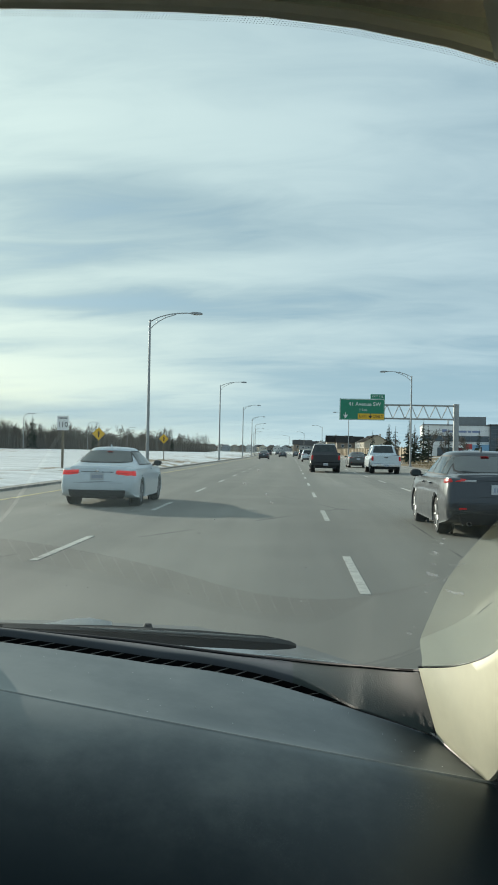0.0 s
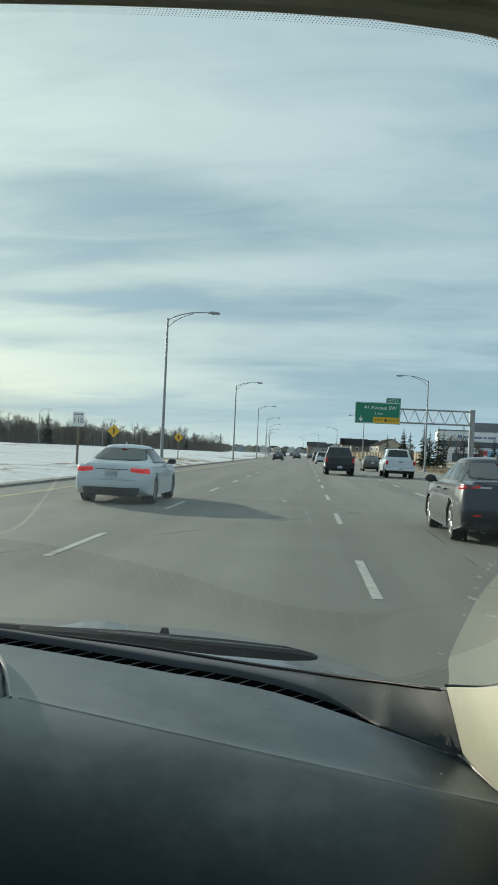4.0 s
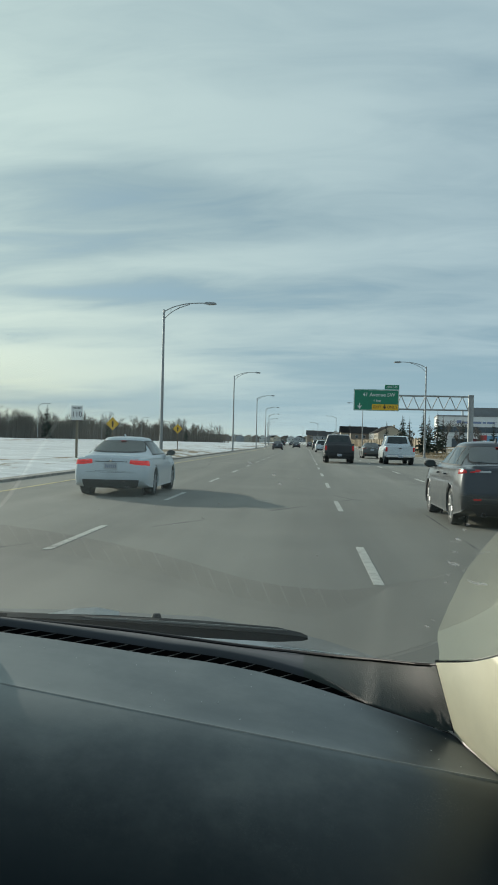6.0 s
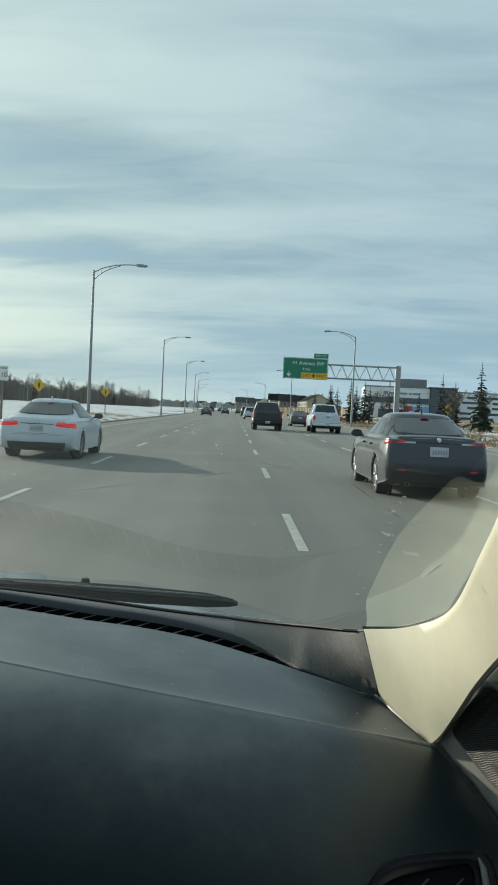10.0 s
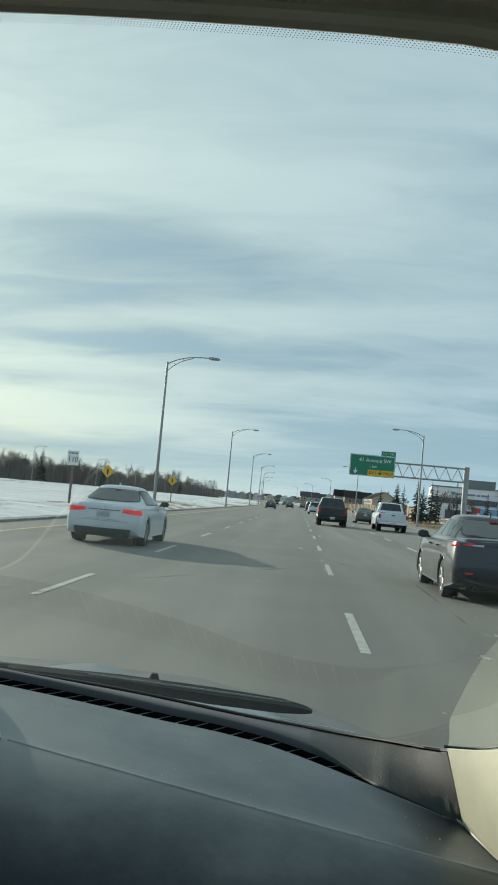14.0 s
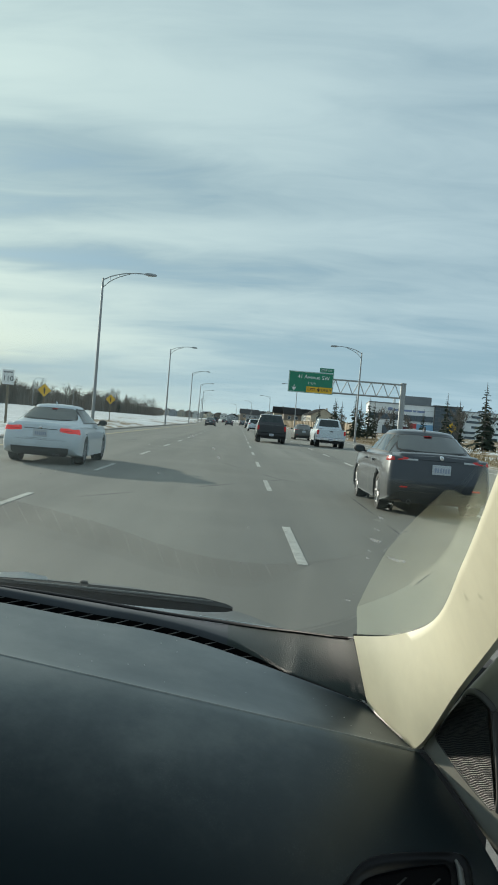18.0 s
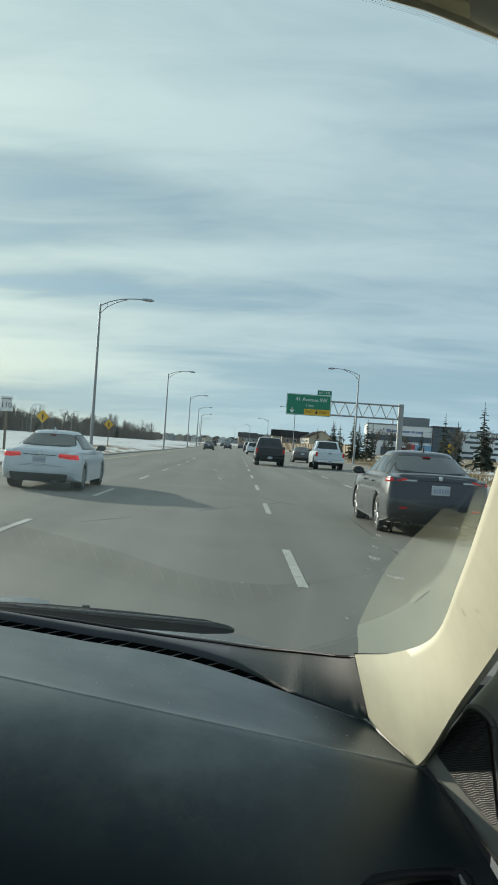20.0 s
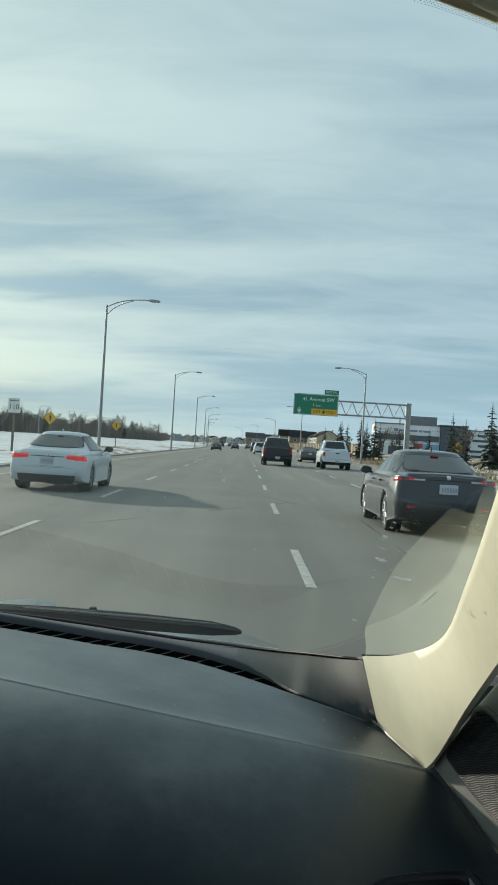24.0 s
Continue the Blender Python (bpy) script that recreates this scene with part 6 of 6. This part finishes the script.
# dry grass tufts on the right verge
GRASS = material("dry_grass", (0.26, 0.19, 0.10), 0.9, vary=0.35, scale=2)
bm = bmesh.new()
for i in range(9000):
    y = 22 + 150 * rng.random() ** 1.4
    x = RIGHT_EDGE + 2.2 + abs(rng.gauss(0, 9)) + bend(y)
    if noise.noise((x * 0.16, y * 0.09, 9)) < -0.05:
        continue
    z = -0.14 + 0.028 * min(x - RIGHT_EDGE - 0.6, 45)
    h, w, a = rng.uniform(0.14, 0.42), rng.uniform(0.02, 0.06), rng.uniform(0, math.pi)
    d, b = Vector((math.cos(a) * w, math.sin(a) * w, 0)), Vector((x, y, z))
    bm.faces.new([bm.verts.new(v) for v in (b - d, b + d, b + Vector((rng.uniform(-0.15, 0.15), rng.uniform(-0.1, 0.1), h)))])
tagged(part("verge_grass", bm, GRASS), "dry brown winter grass on the verge", "grass", kind="stuff")


# ---- the clinic building ----
PANEL_WHITE = material("white_facade_panel", (0.80, 0.81, 0.80), 0.6, vary=0.06, scale=0.6)
PANEL_GREY = material("grey_facade_panel", (0.20, 0.21, 0.215), 0.55, vary=0.1, scale=0.8)
PANE = material("dark_office_glass", (0.035, 0.05, 0.06), 0.12, vary=0.15, scale=0.5, coat=0.4, spec=0.8)
FRAME = material("dark_window_frame", (0.10, 0.105, 0.11), 0.5, vary=0.1)
BLUE_BOARD = material("blue_hoarding", (0.20, 0.38, 0.55), 0.6, vary=0.15, scale=0.4)
RED_BOARD = material("red_sign_board", (0.50, 0.06, 0.06), 0.6, vary=0.1)
LETTER = material("blue_grey_letters", (0.20, 0.26, 0.42), 0.5, vary=0.05)


def make_clinic(at):
    b = thing("clinic_building", "three-storey white office building with a dark glass tower", "building", at=at)
    # x along the front, y away from the road's viewer, z up
    part("wall", boxed(0, 20.5, 0, 24, -0.5, 10.2, 0.05), PANEL_WHITE, b, "white panelled wall")
    part("roof_parapet", boxed(-0.15, 20.65, -0.15, 24.15, 10.2, 10.55), PANEL_GREY, b)
    part("roof", boxed(0.2, 20.3, 0.2, 23.8, 10.15, 10.25), PANEL_GREY, b)
    for z0, z1, x0, x1, name in ((5.2, 7.0, 0.2, 20.3, "upper"), (0.3, 3.3, 4.6, 20.3, "lower")):
        band = part("window", boxed(x0, x1, -0.10, -0.004, z0, z1), FRAME, b, "long dark window band")
        x = x0 + 0.06
        while x < x1 - 0.4:
            part("pane", boxed(x, min(x + 1.5, x1 - 0.06), -0.14, -0.104, z0 + 0.08, z1 - 0.08), PANE, band)
            x += 1.62
    for z0, z1 in ((5.2, 7.0), (0.3, 3.3)):
        band = part("window", boxed(-0.10, -0.004, 1.0, 22, z0, z1), FRAME, b, "long dark window band")
        y = 1.1
        while y < 21.5:
            part("pane", boxed(-0.14, -0.104, y, y + 1.5, z0 + 0.08, z1 - 0.08), PANE, band)
            y += 1.62
    for z in (3.9, 4.9, 8.6):
        part("panel_joint", boxed(0.0, 20.5, -0.012, 0.0, z, z + 0.06), PANEL_GREY, b)
    part("roof_plant", boxed(11.0, 19.8, 4, 14, 10.25, 13.2, 0.05), PANEL_GREY, b, "grey roof plant room")
    part("chimney", boxed(7.8, 8.5, 5, 5.7, 10.25, 12.6), PANEL_WHITE, b)
    tower = part("glass_tower", boxed(20.6, 28.6, -0.8, 20, -0.5, 10.4), FRAME, b, "dark glazed stair tower")
    part("tower_roof", boxed(20.2, 29.2, -1.3, 20.2, 10.4, 10.75), FRAME, tower)
    for r in range(9):
        for c in range(5):
            part("pane", boxed(20.75 + 1.55 * c, 22.2 + 1.55 * c, -0.86, -0.81, 0.2 + 1.12 * r, 1.2 + 1.12 * r), PANE, tower)
    wing = part("side_wing", boxed(28.7, 74, 2, 26, -0.5, 9.4, 0.05), PANEL_WHITE, b, "long white wing")
    part("wing_roof", boxed(28.6, 74.2, 1.8, 26.2, 9.4, 9.7), PANEL_GREY, wing)
    r2 = random.Random(4)
    for z in (1.0, 2.6, 4.4, 6.0, 7.6):
        x = 30.0 + r2.uniform(0, 3)
        while x < 71:
            ln = r2.uniform(3.0, 5.5)
            part("window_slot", boxed(x, x + ln, 1.9, 1.995, z, z + 0.75), PANE, wing)
            x += ln + r2.uniform(2.0, 6.0)
    for k in range(5):
        part("roof_unit", boxed(48 + 4 * k, 51 + 4 * k, 8, 12, 9.7, 10.9 + 0.5 * (k % 2), 0.05), GALV, wing)
    x = 6.0
    for ln in (1.4, 0.35, 2.6, 0.35, 2.8, 0.4, 1.0, 0.3, 2.4):
        if ln > 0.45:
            part("letter_bar", boxed(x, x + ln, -0.06, -0.015, 8.05, 8.05 + (0.95 if x < 7 else 0.55)), LETTER, b)
        x += ln
    part("mural_board", boxed(12.6, 19.9, -5.2, -5.05, -0.4, 4.3), BLUE_BOARD, b, "pale blue hoarding")
    for x in (12.8, 16.0, 19.6):
        part("board_post", boxed(x, x + 0.15, -5.0, -4.85, -0.6, 4.3), WOOD_POST, b)
    return b


make_clinic(pose(40.5 + bend(285) + 3, 285, 0.3, 0, 0, -6))
RB = thing("site_board", "red and white board on two posts before the building", "sign board", at=pose(52.5, 270, 0.6))
part("panel", boxed(-1.2, 1.2, -0.05, 0.0, 0.8, 4.0, 0.02), RED_BOARD, RB)
part("white_band", boxed(-1.1, 1.1, -0.058, -0.052, 2.0, 2.5), WHITE_SIGN, RB)
for x in (-1.1, 1.1):
    part("post", boxed(x - 0.08, x + 0.08, 0.0, 0.16, -0.3, 4.2), WOOD_POST, RB)


# ---- noise wall and houses ----
WALL_TAN = material("tan_noise_wall", (0.36, 0.28, 0.19), 0.85, vary=0.2, scale=1.5, per_piece=0.3, bump=0.2, bump_scale=8)
POST_TAN = material("tan_wall_post", (0.42, 0.34, 0.24), 0.85, vary=0.2, scale=1.5)
SIDING = [material("siding_" + n, c, 0.8, vary=0.1, scale=0.8, bump=0.2, bump_scale=5, stretch=(0.2, 0.2, 3)) for n, c in (("beige", (0.46, 0.40, 0.31)), ("grey", (0.33, 0.34, 0.34)), ("white", (0.62, 0.61, 0.57)), ("brown", (0.26, 0.21, 0.165)))]
SHINGLE = material("dark_shingles", (0.075, 0.07, 0.068), 0.9, vary=0.3, scale=3)
WALL_X = 26.0


def make_wall():
    wall = tagged(new("noise_wall"), "tan panelled noise wall beside the highway", "wall", kind="structure")
    pm = post = None
    y = 196.0
    while y < 560:
        m = pose(WALL_X + bend(y) - (y - 152) * 0.012, y, 0.0)
        if pm is None:
            pm = part("panel", boxed(-0.10, 0.10, 0.12, 4.0, -0.3, 2.7, 0.02), WALL_TAN, wall)
            post = part("post", boxed(-0.19, 0.19, -0.16, 0.16, -0.3, 2.95, 0.03), POST_TAN, wall)
            pm.matrix_basis = post.matrix_basis = m
        else:
            for o in (pm, post):
                c = new(o.name.split(".")[0], o.data)
                c.parent, c.matrix_basis = wall, m
        y += 4.12


make_wall()


def house(at, siding, seed):
    r = random.Random(seed)
    h = thing("house", "two-storey house with a snow-dusted gable roof behind the wall", "house", "houses behind the wall", at=at)
    w, d, e = 9.5, 11.0, 5.4
    part("wall", prism(bmesh.new(), [(-w / 2, -0.3), (w / 2, -0.3), (w / 2, e), (0, e + 2.5), (-w / 2, e)], 0, d, "y"), siding, h)
    for s in (-1, 1):
        bm = bmesh.new()
        over = 0.45
        a, b = Vector((0, 0, e + 2.62)), Vector((s * (w / 2 + over), 0, e - 0.12))
        sheet(bm, [[a + Vector((0, -over, 0)), b + Vector((0, -over, 0))], [a + Vector((0, d + over, 0)), b + Vector((0, d + over, 0))]])
        bmesh.ops.solidify(bm, geom=bm.faces, thickness=0.16)
        part("roof", bm, SHINGLE, h)
    gable = part("porch_gable", prism(bmesh.new(), [(-w / 2 + 0.3, 3.0), (-0.4, 3.0), (-0.4, 3.2), (-w / 4, 4.3), (-w / 2 + 0.3, 3.2)], -1.4, 0, "y"), siding, h)
    part("porch_base", boxed(-w / 2 + 0.3, -0.4, -1.4, -0.004, -0.3, 3.0), siding, h)
    for x, z in ((-3.0, 3.4), (1.0, 3.3), (2.9, 3.3), (1.6, 0.9)):
        f = part("window", boxed(x, x + 1.3, -0.06 if x > -1 else -1.46, -0.004 if x > -1 else -1.404, z, z + 1.3), WHITE_SIGN, h)
        y = -0.075 if x > -1 else -1.475
        part("pane", boxed(x + 0.1, x + 1.2, y, y + 0.012, z + 0.1, z + 1.2), PANE, f)
    for y in (2.0, 5.0, 8.0):
        f = part("window", boxed(-w / 2 - 0.06, -w / 2 - 0.004, y, y + 1.2, 3.3, 4.6), WHITE_SIGN, h)
        part("pane", boxed(-w / 2 - 0.075, -w / 2 - 0.062, y + 0.1, y + 1.1, 3.4, 4.5), PANE, f)
    part("chimney", boxed(w * 0.2, w * 0.2 + 0.6, d * 0.6, d * 0.6 + 0.6, e + 0.8, e + 3.0), siding, h)
    return h


protos = [house(pose(WALL_X + 10 + bend(y), y, 0.2, 0, 0, turn), SIDING[k], k) for k, (y, turn) in enumerate(((336, 4), (350, 2), (364, -3), (378, 90)))]
y, i = 392.0, 0
while y < 560:
    copy_thing(protos[(i * 3 + i // 4) % 4], pose(WALL_X + 10 + bend(y) - (y - 152) * 0.012 + rng.uniform(-1, 1), y, 0.2, 0, 0, rng.choice((0, 90, 180, 0)) + rng.uniform(-4, 4)) @ Matrix.Diagonal((1, 1, rng.uniform(0.92, 1.06), 1)))
    y, i = y + rng.uniform(13.0, 15.5), i + 1
for k in range(38):
    x = -262 + 8.2 * k
    copy_thing(protos[(k * 7) % 4], pose(x, 1020 + rng.uniform(-15, 15), 0.3, 0, 0, rng.uniform(-20, 20)))
